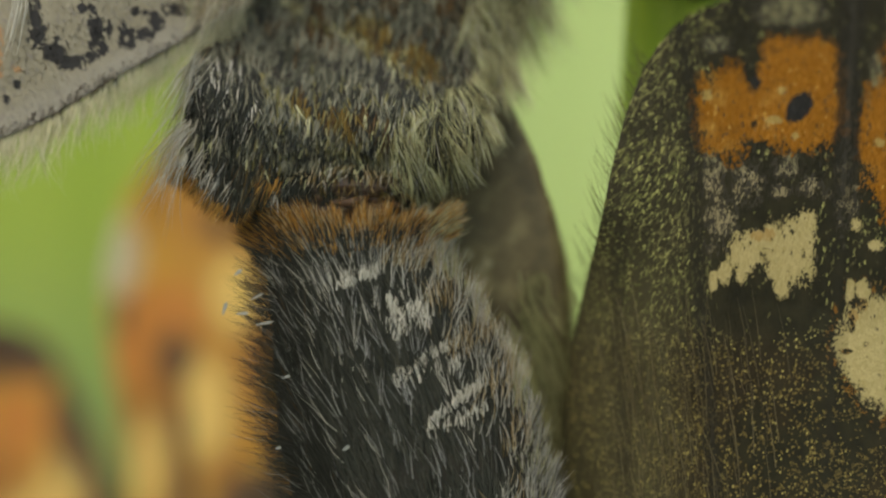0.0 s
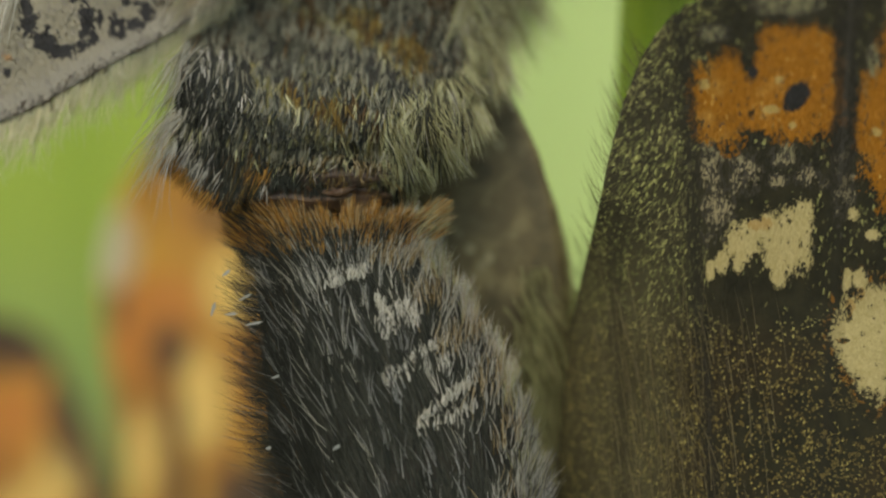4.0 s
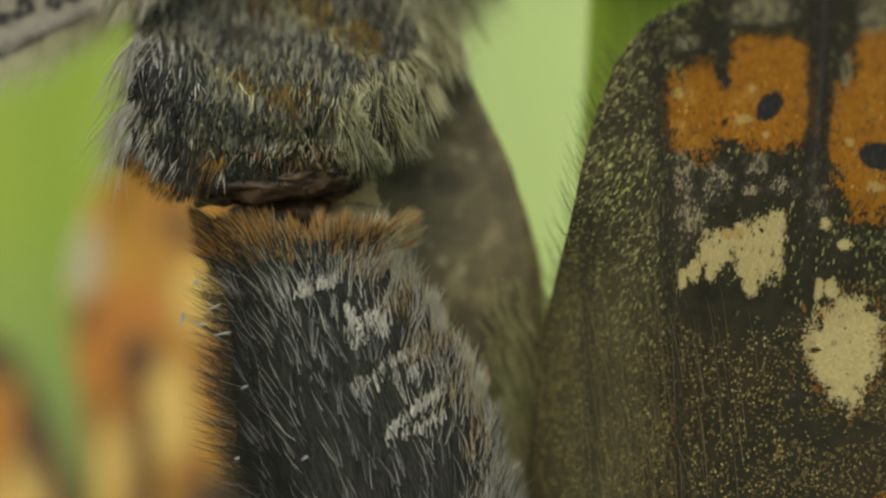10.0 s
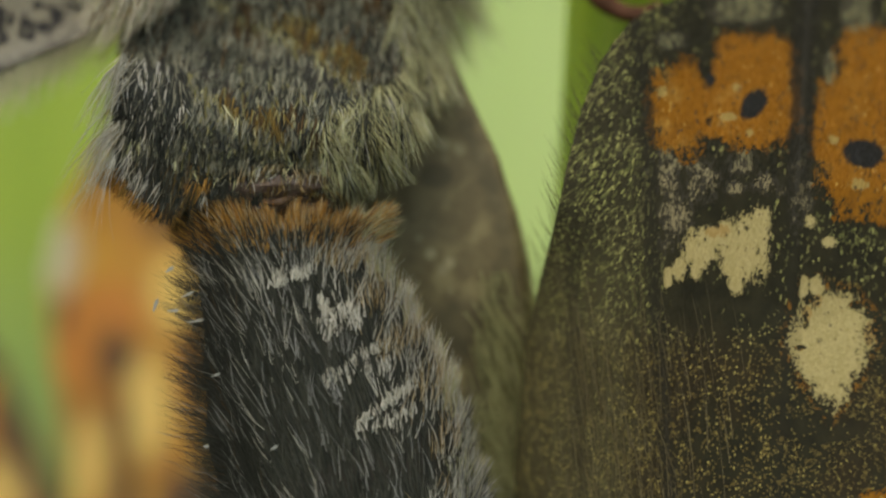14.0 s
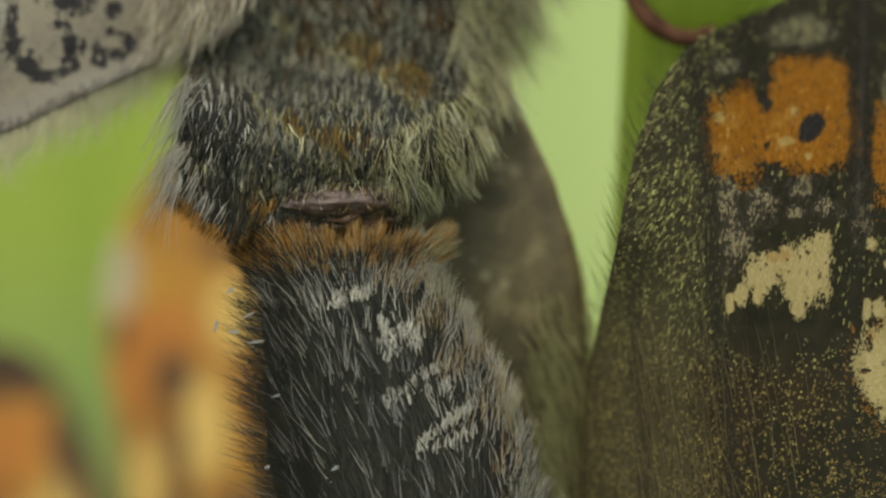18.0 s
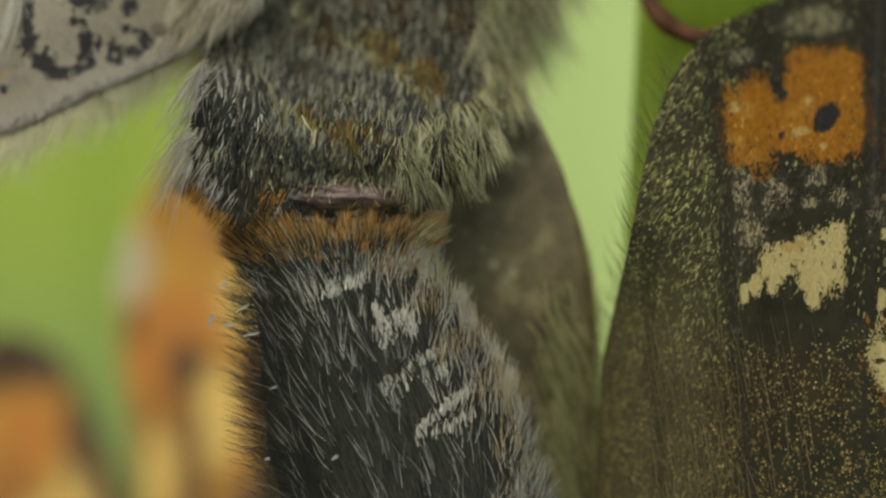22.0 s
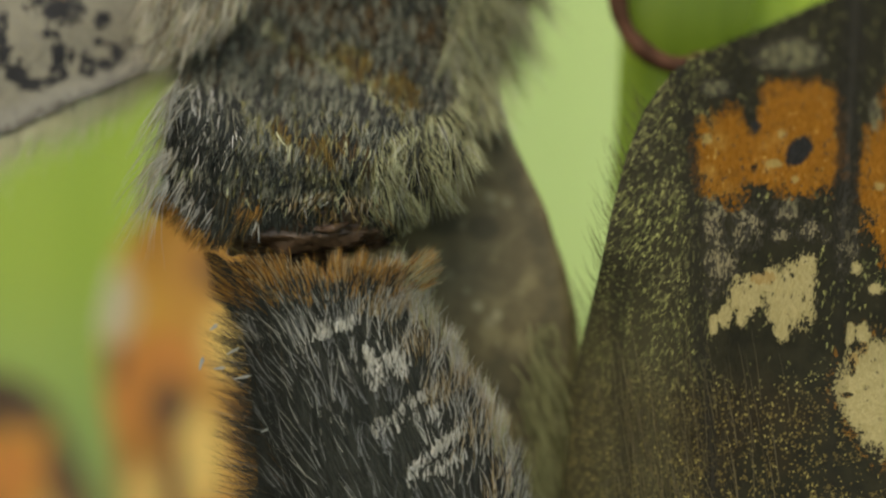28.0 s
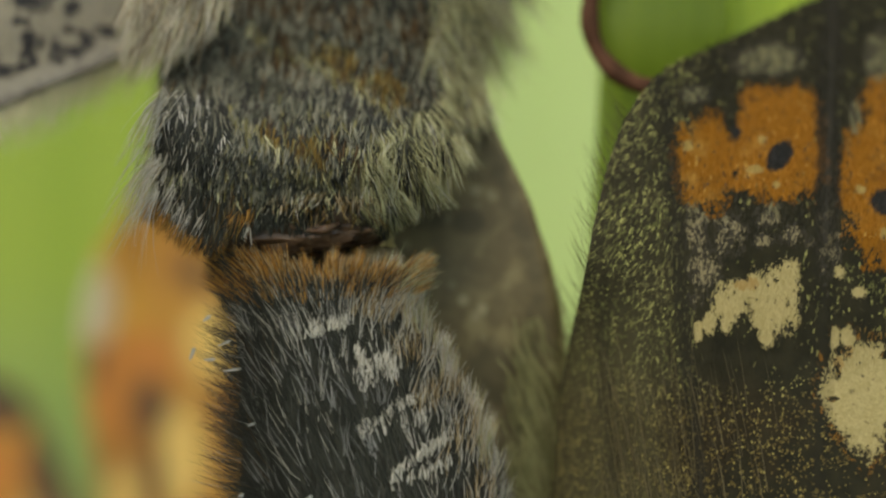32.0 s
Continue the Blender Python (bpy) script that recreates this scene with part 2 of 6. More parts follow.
    many = n.math("MULTIPLY_ADD", low, n.math("MULTIPLY_ADD", n.step(u, 1400, 1480), 0.03, 0.12), many)
    hem = n.math("MULTIPLY", n.step(u, 1400, 1450), n.math("MULTIPLY", n.step(v, 340, 420), n.step(n.noise(co, 900, 2), 0.42, 0.6)))
    many = n.math("MULTIPLY_ADD", hem, 0.13, many)
    black = union(n, [blot(n, u, v, 1370, 368, 60, 34, wob), blot(n, u, v, 1345, 550, 80, 44, wob), blot(n, u, v, 1540, 765, 70, 22, wob)])
    many = n.math("MULTIPLY", many, n.math("SUBTRACT", 1.0, n.math("MULTIPLY", n.step(black, 0.0, 0.6), 0.8)))
    lit = n.math("LESS_THAN", r, many if scaled else n.math("MULTIPLY", many, 0.5))
    shade = n.noise(co, 2500, 2)
    fleck = n.mix(n.step(n.noise(co, 900, 2), 0.4, 0.6), (0.115, 0.102, 0.042), (0.105, 0.105, 0.034))
    fleck = n.mix(low, fleck, n.mix(n.step(u, 1120, 1260), (0.075, 0.065, 0.028), (0.125, 0.088, 0.026)))
    vivid = n.math("POWER", n.math("DIVIDE", r, many), n.math("MULTIPLY_ADD", low, 0.6, 3.0))
    fleck = n.mix(n.math("MULTIPLY", vivid, n.math("MULTIPLY_ADD", low, -0.15, 0.9)), n.mix(0.25, fleck, (0.02, 0.016, 0.008)), n.mix(low, (0.37, 0.35, 0.12), (0.40, 0.32, 0.10)))
    ground = n.mix(shade, (0.006, 0.0055, 0.0035), (0.031, 0.027, 0.013))
    ground = n.mix(n.math("MULTIPLY", left, n.math("MULTIPLY_ADD", n.math("FRACT", n.math("MULTIPLY", r, 37.0)), 0.6, 0.1)), ground, (0.048, 0.041, 0.020))
    ground = n.mix(n.math("MULTIPLY", n.math("MULTIPLY", low, n.step(n.noise(co, 500, 2), 0.4, 0.6)), 0.4), ground, (0.030, 0.018, 0.008))
    # the ground is paler towards the lower left
    low_left = n.math("MULTIPLY", n.math("SUBTRACT", 1.0, n.step(u, 1130, 1240)), n.step(v, 380, 560))
    ground = n.mix(n.math("MULTIPLY", low_left, 0.7), ground, (0.064, 0.055, 0.025))
    fleck = n.mix(n.math("MULTIPLY", low_left, 0.3), fleck, (0.11, 0.096, 0.036))
    c = n.mix(lit, ground, fleck)
    tan = n.mix(r, (0.26, 0.21, 0.085), (0.36, 0.285, 0.13))
    c = n.mix(pale, c, n.mix(n.math("LESS_THAN", r, 0.45), n.mix(n.step(v, 250, 330), (0.13, 0.12, 0.06), (0.19, 0.155, 0.085)), (0.035, 0.03, 0.02)))
    c = n.mix(seam, c, (0.17, 0.075, 0.012))
    blush = n.step(union(n, [blot(n, u, v, 1352, 416, 22, 12, wob), blot(n, u, v, 1510, 560, 9, 12, wob), blot(n, u, v, 1526, 540, 10, 12, wob), blot(n, u, v, 1620, 600, 8, 20, wob)]), 0.1, 0.9)
    tan = n.mix(n.math("MULTIPLY", blush, 0.55), tan, (0.24, 0.125, 0.03))
    c = n.mix(cream, c, n.mix(n.math("LESS_THAN", r, 0.02), tan, (0.06, 0.05, 0.03)))
    rust = n.mix(r, (0.165, 0.062, 0.004), (0.235, 0.097, 0.009))
    rust = n.mix(n.math("GREATER_THAN", r, 0.985), rust, (0.42, 0.25, 0.06))
    rust = n.mix(n.math("MULTIPLY", n.step(n.noise(co, 1500, 3), 0.5, 0.7), n.math("SUBTRACT", 0.8, n.math("MULTIPLY", n.step(u, 1300, 1420), 0.6))), rust, (0.29, 0.155, 0.03))
    rust = n.mix(n.math("MULTIPLY", n.step(n.noise(co, 2600, 3), 0.56, 0.68), 0.35), rust, (0.085, 0.036, 0.006))
    wan = n.step(union(n, [blot(n, u, v, 1368, 213, 13, 7, wob), blot(n, u, v, 1250, 168, 9, 10, wob), blot(n, u, v, 1408, 240, 7, 8, wob), blot(n, u, v, 1556, 252, 10, 8, wob), blot(n, u, v, 1602, 332, 16, 12, wob), blot(n, u, v, 1382, 160, 8, 8, loose)]), 0.1, 0.6)
    rust = n.mix(n.math("MULTIPLY", wan, 0.6), rust, (0.30, 0.24, 0.085))
    c = n.mix(orange, c, n.mix(n.math("LESS_THAN", r, 0.03), rust, (0.05, 0.035, 0.02)))
    c = n.mix(spots, c, (0.016, 0.015, 0.013))
    c = n.mix(n.math("MULTIPLY", veins, 0.85), c, (0.016, 0.014, 0.009))
    return n.finish(c, 0.7, 0.08, gloss=0.12)


def pale_wing_material(name, pivot, scaled):
    n = Nodes(name)
    co = n.coords()
    u, v = plan_coords(n, pivot)
    r, wob = frayed(n, co, scaled, 1.9)
    half = n.math("MULTIPLY", wob, 0.85)
    black = union(n, [blot(n, u, v, 62, 25, 12, 36, half), blot(n, u, v, 66, 64, 20, 20, half), blot(n, u, v, 98, 92, 22, 22, half), blot(n, u, v, 130, 112, 28, 14, half), blot(n, u, v, 160, 100, 16, 12, half),
                      blot(n, u, v, 170, 56, 15, 28, half), blot(n, u, v, 182, 86, 9, 12, half), blot(n, u, v, 194, 52, 5, 16, half),
                      n.math("SUBTRACT", blot(n, u, v, 225, 64, 17, 20, half), n.math("MAXIMUM", 0.0, blot(n, u, v, 224, 68, 6, 9, half))),
                      blot(n, u, v, 256, 58, 16, 12, half), blot(n, u, v, 276, 38, 14, 14, half), blot(n, u, v, 310, 18, 26, 11, half),
                      blot(n, u, v, 146, 15, 11, 8, half), blot(n, u, v, 162, 14, 6, 6, half), blot(n, u, v, 240, 20, 7, 8, half), blot(n, u, v, 256, 22, 5, 6, half),
                      blot(n, u, v, 160, -35, 46, 26, wob), blot(n, u, v, 240, -20, 14, 14, wob), blot(n, u, v, 30, 150, 6, 7, half), blot(n, u, v, 10, 175, 6, 8, half),
                      blot(n, u, v, -40, 60, 20, 30, wob)])
    # the dashed line along the margin
    b = n.math("ADD", n.math("MULTIPLY", n.math("SUBTRACT", 250.0, v), 0.883), n.math("MULTIPLY", u, -0.469))
    dash = n.math("MULTIPLY", n.step(n.math("ADD", n.math("ABSOLUTE", n.math("SUBTRACT", b, 9.0)), n.math("MULTIPLY", wob, 6.0)), 8.0, 2.0), 0.22)
    rust = n.step(union(n, [blot(n, u, v, -6, 90, 12, 44, wob), blot(n, u, v, 34, 122, 9, 9, wob), blot(n, u, v, 163, -45, 20, 26, half)]), 0.1, 0.5)
    grain = n.noise(co, 3500, 3)
    base = n.mix(grain, (0.145, 0.124, 0.083), (0.25, 0.219, 0.152))
    base = n.mix(n.math("MULTIPLY", n.step(b, 60, 20), 0.5), base, (0.20, 0.185, 0.155))
    base = n.mix(n.math("MULTIPLY", n.math("LESS_THAN", r, 0.12), 0.6), base, (0.14, 0.12, 0.10))
    c = n.mix(n.math("MULTIPLY", rust, 0.6), base, (0.34, 0.15, 0.04))
    c = n.mix(n.step(black, 0.1, 0.4), c, (0.010, 0.008, 0.007))
    c = n.mix(dash, c, (0.06, 0.05, 0.045))
    return n.finish(c, 0.6, 0.1)


def dull_wing_material(pivot):
    n = Nodes("dull_wing")
    co = n.coords()
    u, v = plan_coords(n, pivot)
    c = n.mix(n.step(n.noise(co, 1500, 4), 0.38, 0.62), (0.115, 0.090, 0.040), (0.205, 0.164, 0.076))
    dots = n.step(n.cells(co, 2300).outputs["Distance"], 0.36, 0.16)
    c = n.mix(n.math("MULTIPLY", dots, n.step(n.noise(co, 700), 0.45, 0.6)), c, (0.30, 0.26, 0.14))
    c = n.mix(n.math("MULTIPLY", n.step(n.noise(co, 400, 3), 0.48, 0.64), 0.6), c, (0.075, 0.062, 0.030))
    wob = n.math("MULTIPLY_ADD", n.noise(co, 500, 3), 1.4, -0.7)
    # darker blots near the body and inside the edge
    dark_blots = n.step(union(n, [blot(n, u, v, 880, 590, 56, 62, wob), blot(n, u, v, 836, 312, 34, 26, wob), blot(n, u, v, 766, 298, 40, 30, wob), blot(n, u, v, 946, 560, 16, 90, wob), blot(n, u, v, 920, 700, 30, 80, wob)]), -0.2, 0.9)
    c = n.mix(n.math("MULTIPLY", dark_blots, 0.65), c, (0.05, 0.042, 0.020))
    # the dark hem within the edge
    far = n.math("SUBTRACT", u, n.math("MULTIPLY_ADD", n.math("POWER", n.math("MAXIMUM", n.math("SUBTRACT", 560.0, v), 0.0), 1.7), -0.0044, 980.0))
    hem = n.math("SUBTRACT", 1.0, n.step(n.math("ABSOLUTE", far), 4.0, 34.0))
    c = n.mix(n.math("MULTIPLY", hem, 0.6), c, (0.05, 0.042, 0.018))
    return n.finish(c, 0.6, 0.18)


def backlit_wing_material(name, pivot, orange, cream, dark, grey):
    n = Nodes(name)
    co = n.coords()
    u, v = plan_coords(n, pivot)
    wob = n.math("MULTIPLY_ADD", n.noise(co, 350, 3), 1.2, -0.6)
    base = n.mix(n.noise(co, 200), (0.58, 0.30, 0.05), (0.72, 0.43, 0.09))
    m = n.add("ShaderNodeMapping")
    n.plug(m.inputs[0], co)
    m.inputs["Scale"].default_value = (1, 1, 0.3)
    base = n.mix(n.step(n.noise(m.outputs[0], 700, 2), 0.38, 0.62), base, (0.42, 0.19, 0.05))
    c = base
    for spots, col in ((cream, (0.80, 0.58, 0.20)), (orange, (0.61, 0.26, 0.065)), (dark, (0.12, 0.075, 0.048)), (grey, (0.60, 0.52, 0.37))):
        if spots:
            c = n.mix(n.step(union(n, [blot(n, u, v, *s, wob) for s in spots]), -0.4, 1.1), c, col)
    return n.finish(c, 0.6, 0.45)


def leaf_material(name, a, b, across, through=0.4, rough=0.4, grey_foot=None):
    """A blade with fine veins along it; across: veins per metre; the last argument turns it greyer towards its foot."""
    n = Nodes(name)
    co = n.coords()
    m = n.add("ShaderNodeMapping")
    n.plug(m.inputs[0], co)
    m.inputs["Scale"].default_value = (1, 1, 0.02)
    lines = n.noise(m.outputs[0], across, 3)
    c = n.mix(n.step(lines, 0.3, 0.7), a, b)
    c = n.mix(n.math("MULTIPLY", n.noise(co, 60, 4), 0.5), c, n.mix(0.5, b, (0.25, 0.35, 0.05)))
    if grey_foot:
        u, v = plan_coords(n, grey_foot)
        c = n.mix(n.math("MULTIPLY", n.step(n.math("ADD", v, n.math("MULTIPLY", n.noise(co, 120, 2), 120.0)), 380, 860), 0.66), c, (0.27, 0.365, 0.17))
    n.bump(lines, 0.3, 0.0003)
    return n.finish(c, rough, through)


# ---- helpers for meshes ----
def part(name, verts, faces, material, parent=None, label="", origin=None, kind="", smooth=True):
    """One mesh object; verts in the plan, its origin at a point of the plan."""
    o = place([origin])[0] if origin is not None else np.zeros(3)
    me = bpy.data.meshes.new(name)
    me.from_pydata((place(verts) - o).tolist(), [], faces)
    me.materials.append(material)
    if smooth:
        me.polygons.foreach_set("use_smooth", [True] * len(me.polygons))
    me.update()
    ob = new(name, me)
    if parent is not None:
        ob.parent = parent
    return tagged(ob, label, kind=kind)


def thing(name, at, label, category, group=""):
    ob = new(name)
    ob.empty_display_size = 0.002
    ob.location = place([at])[0]
    return tagged(ob, label, category, group)


def grid_faces(nu, nv, closed=False):
    f = []
    for j in range(nv - 1):
        for i in range(nu if closed else nu - 1):
            k = (i + 1) % nu
            f.append((j * nu + i, j * nu + k, (j + 1) * nu + k, (j + 1) * nu + i))
    return f


def strands(roots, dirs, normals, length, width, bend, profile=(1.0, 0.9, 0.6, 0.1), flat=0.45, sides=3):
    """Verts and faces of many hairs: each bends from its root along dirs by the vectors bend."""
    roots, dirs, normals, bend = (np.asarray(a, float) for a in (roots, dirs, normals, bend))
    n = len(roots)
    length, width = np.broadcast_to(length, n), np.broadcast_to(width, n)
    dirs = dirs / np.linalg.norm(dirs, axis=1, keepdims=True)
    side = np.cross(dirs, normals)
    side /= np.linalg.norm(side, axis=1, keepdims=True) + 1e-9
    up = np.cross(side, dirs)
    rings = len(profile)
    out = np.empty((n, rings, sides, 3))
    ang = np.arange(sides) * 2 * np.pi / sides + 0.5
    for k, p in enumerate(profile):
        t = k / (rings - 1)
        c = roots + dirs * (length * t)[:, None] + bend * (length * t * t)[:, None]
        for q in range(sides):
            out[:, k, q] = c + side * (width * p * 0.5 * np.cos(ang[q]))[:, None] + up * (width * flat * p * 0.5 * np.sin(ang[q]))[:, None]
    one = []
    for k in range(rings - 1):
        for q in range(sides):
            r = (q + 1) % sides
            one.append((k * sides + q, k * sides + r, (k + 1) * sides + r, (k + 1) * sides + q))
    one = np.array(one)
    faces = (one[None] + (np.arange(n) * rings * sides)[:, None, None]).reshape(-1, 4)
    return out.reshape(-1, 3), faces.tolist()


THIN = (1.0, 0.95, 0.65, 0.12)
BLADE = (0.5, 1.0, 1.0, 0.45)


def fur(name, pick, material, parent, origin, label=""):
    """pick: rows of root, direction, normal, length, width, bend."""
    if not pick:
        return None
    a = np.array([np.concatenate([r, d, nn, [l, w], b]) for r, d, nn, l, w, b in pick])
    blade = a[:, 10] > 4.2
    vs, fs, base = [], [], 0
    for sel, prof, flat in ((~blade, THIN, 0.8), (blade, BLADE, 0.3)):
        if sel.any():
            s = a[sel]
            v, f = strands(s[:, 0:3], s[:, 3:6], s[:, 6:9], s[:, 9], s[:, 10], s[:, 11:14], prof, flat)
            vs.append(v)
            fs += (np.array(f) + base).tolist()
            base += len(v)
    return part(name, np.concatenate(vs), fs, material, parent, label, origin, "stuff")


class Trunk:
    """A long rounded body in the plan: rows of (u, v, half width), depth of its axis, flatness a lobe of its far end and a tilt of its near end."""

    def __init__(self, rows, axis, flat, lobe=0.0, tilt=0.0, rings=0.0, recede=0.0, bend_v=0.0, dip=0.0):
        self.r = np.array(rows, float)
        self.s = np.linspace(0, 1, len(rows))
        self.axis, self.flat, self.lobe, self.tilt, self.rings = axis, flat, lobe, tilt, rings
        self.recede, self.bend_v, self.dip = recede, bend_v, dip

    def row(self, s):
        # smooth run through the rows
        x = np.clip(s, 0, 1) * (len(self.r) - 1)
        i = int(min(x, len(self.r) - 2))
        t = x - i
        p = [self.r[max(0, min(len(self.r) - 1, i + k))] for k in (-1, 0, 1, 2)]
        return 0.5 * (2 * p[1] + (p[2] - p[0]) * t + (2 * p[0] - 5 * p[1] + 4 * p[2] - p[3]) * t * t + (3 * p[1] - p[0] - 3 * p[2] + p[3]) * t ** 3)

    def axes(self, s):
        a, b = self.row(max(0, s - 0.02)), self.row(min(1, s + 0.02))
        d = np.array([b[0] - a[0], b[1] - a[1], 0.0])
        d /= np.linalg.norm(d)
        return d, np.array([d[1], -d[0], 0.0])

    def point(self, s, phi):
        u, v, h = self.row(s)
        d, e = self.axes(s)
        h = h * (1 + self.rings * math.sin(s * 40.0))
        p = np.array([u, v, self.axis]) + e * h * math.sin(phi) + np.array([0, 0, -1.0]) * h * self.flat * math.cos(phi)
        # the body leans back above bend_v, less so further up, and later on its outer flank
        over = max(0.0, self.bend_v - p[1] - 0.4 * max(0.0, 540.0 - p[0])) if self.recede else 0.0
        ease = min(1.0, max(0.0, (over - 100.0) / 130.0))
        start = min(1.0, over / 60.0)
        slope = start * (self.recede + (0.4 - self.recede) * ease)
        p[2] += self.recede * (30.0 * start * start + max(0.0, min(100.0, over) - 60.0)) + 130.0 * (self.recede * ease + 0.5 * (0.4 - self.recede) * ease * ease) + 0.4 * max(0.0, over - 230.0)
        d = d + np.array([0, 0, -slope * d[1]])
        side = math.sin(phi)
        p[1] += self.lobe * (math.exp(-((side + 0.56) / 0.36) ** 2) - 0.34 * max(0.0, side)) * s ** 4 + (self.tilt * side + self.dip * math.cos(phi)) * (1 - s) ** 6
        nrm = e * math.sin(phi) + np.array([0, -slope, -1.0]) * math.cos(phi)
        nrm /= np.linalg.norm(nrm)
        return p, nrm, d

    def mesh(self, ns=28, nphi=36):
        v = [self.point(s, 2 * math.pi * k / nphi)[0] for s in np.linspace(0, 1, ns) for k in range(nphi)]
        faces = grid_faces(nphi, ns, True)
        # both ends turn inwards to a shallow cup
        for s, into, ring in ((0.0, 0.05, 0), (1.0, 0.94, ns - 1)):
            inner = len(v)
            rim = [self.point(s, 2 * math.pi * k / nphi)[0] for k in range(nphi)]
            mid = np.mean(rim, axis=0)
            c = np.mean([self.point(into, 2 * math.pi * k / nphi)[0] for k in range(nphi)], axis=0)
            for p in rim:
                v.append(c + (p - mid) * 0.72)
            v.append(c)
            for k in range(nphi):
                j = (k + 1) % nphi
                a, b = ring * nphi + k, ring * nphi + j
                faces.append((a, b, inner + j, inner + k))
                faces.append((inner + k, inner + j, inner + nphi))
        return v, faces


# ---- ground and leaves ----
def ground():
    n = Nodes("meadow_soil")
    co = n.coords()
    c = n.mix(n.step(n.noise(co, 40, 5), 0.4, 0.6), (0.035, 0.06, 0.012), (0.07, 0.055, 0.03))
    n.bump(n.noise(co, 150, 4), 0.6, 0.01)
    mat = n.finish(c, 0.9)
    me = bpy.data.meshes.new("ground")
    r = 400.0
    me.from_pydata([(-r, -r, 0), (r, -r, 0), (r, r, 0), (-r, r, 0)], [], [(0, 1, 2, 3)])
    me.materials.append(mat)
    tagged(new("ground", me), "dark green meadow ground far below", "ground", kind="structure")


ground()


def blade(name, rows, depth, material, label, droop=0.0, cup=0.08):
    """A leaf blade that grows from the ground; rows of (v, left u, right u) from its tip down to the view's foot."""
    rows = np.array(rows, float)
    vs = np.concatenate([np.linspace(rows[0, 0], rows[-1, 0], 40), np.linspace(rows[-1, 0] + 400, 26000, 14)])
    pts, nu = [], 13
    for v in vs:
        l, r = np.interp(v, rows[:, 0], rows[:, 1]), np.interp(v, rows[:, 0], rows[:, 2])
        if v > rows[-1, 0]:
            t = (v - rows[-1, 0]) / (26000 - rows[-1, 0])
            m, h = (l + r) / 2, (r - l) / 2 * (1 - 0.75 * t)
            l, r = m - h, m + h
        for k in range(nu):
            x = k / (nu - 1)
            pts.append((l + (r - l) * x, v, depth + droop * (v - 441) * 0.001 + min(cup * (r - l), 80) * (4 * (x - 0.5) ** 2) + 4 * math.sin(v * 0.01)))
    top = thing(name, (np.mean(rows[-1, 1:]), 27800, depth), label, "leaf")
    ob = part("leaf_blade", pts, grid_faces(nu, len(vs)), material, None, "", None)
    o = place([(np.mean(rows[-1, 1:]), 27800, depth)])[0]
    ob.data.transform(Matrix.Translation(-Vector(o)))
    ob.parent = top
    s = ob.modifiers.new("thick", "SOLIDIFY")
    s.thickness = 0.0002
    return ob


M_LEAF_PALE = leaf_material("pale_leaf", (0.50, 0.62, 0.24), (0.56, 0.66, 0.29), 500, 0.35)
M_LEAF_DEEP = leaf_material("deep_leaf", (0.19, 0.29, 0.014), (0.34, 0.44, 0.04), 2600, 0.3)
M_LEAF_VEIN = leaf_material("leaf_vein", (0.09, 0.17, 0.012), (0.13, 0.22, 0.02), 900, 0.2)
M_LEAF_LEFT = leaf_material("fresh_leaf", (0.25, 0.36, 0.042), (0.34, 0.43, 0.065), 300, 0.35, grey_foot=(-170.0, 27800.0, 3000.0))

blade("grass_blade", [(-1500, 420, 1500), (441, 430, 1480), (1600, 440, 1450)], 3800, M_LEAF_PALE, "pale green broad grass blade, soft and out of focus")
blade("grass_blade", [(-1200, 1118, 2050), (0, 1111, 2040), (300, 1096, 2010), (600, 1078, 1960), (1400, 1020, 1800)], 440, M_LEAF_DEEP, "deep green grass blade with fine lengthwise veins")
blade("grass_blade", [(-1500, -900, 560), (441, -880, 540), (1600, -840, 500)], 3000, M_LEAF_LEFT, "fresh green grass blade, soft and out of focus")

deep = [o for o in scene.objects if o.name.startswith("leaf_blade")][1]
for k in range(9):
    pts = []
    for v in np.linspace(-1100, 700, 40):
        l = np.interp(v, [-1200, 0, 300, 600, 1400], [1118, 1111, 1096, 1078, 1020])
        c = np.array([l + 14 + 21 * k + 3 * math.sin(v * 0.006 + k), v, 460 - 4 * k])
        for q in range(4):
            c2 = c + np.array([2.2 * math.cos(q * 1.571), 0, 2.2 * math.sin(q * 1.571)])
            pts.append(c2)
    ob = part("vein", pts, grid_faces(4, 40, True), M_LEAF_VEIN, deep)
    ob.data.transform(Matrix.Translation(-deep.parent.location))

M_RIB = leaf_material("leaf_rib", (0.30, 0.42, 0.12), (0.40, 0.50, 0.18), 600, 0.3)
for k, (u0, w0) in ((0, (700, 3740)), (2, (-120, 2950))):
    soft = [o for o in scene.objects if o.name.startswith("leaf_blade")][k]
    pts = []
    for v in np.linspace(-1400, 2400, 30):
        for q in range(6):
            pts.append((u0 + 10 * math.sin(v * 0.001) + 14 * math.cos(q * 1.047), v, w0 + 14 * math.sin(q * 1.047)))
    ob = part("midrib", pts, grid_faces(6, 30, True), M_RIB, soft)
    ob.data.transform(Matrix.Translation(-soft.parent.location))

# ---- the upper butterfly ----
U_PIVOT, L_PIVOT, W_PIVOT = (550.0, 205.0, -1.0 / STEP), (650.5, 601.25, -0.5 / STEP), (1399.5, 345.5, 0.0)
T_PIVOT, M_PIVOT, R_PIVOT = (225.0, 64.0, 0.5 / STEP), (862.0, 243.0, 2.6 / STEP), (1210.0, -150.0, 3.0 / STEP)

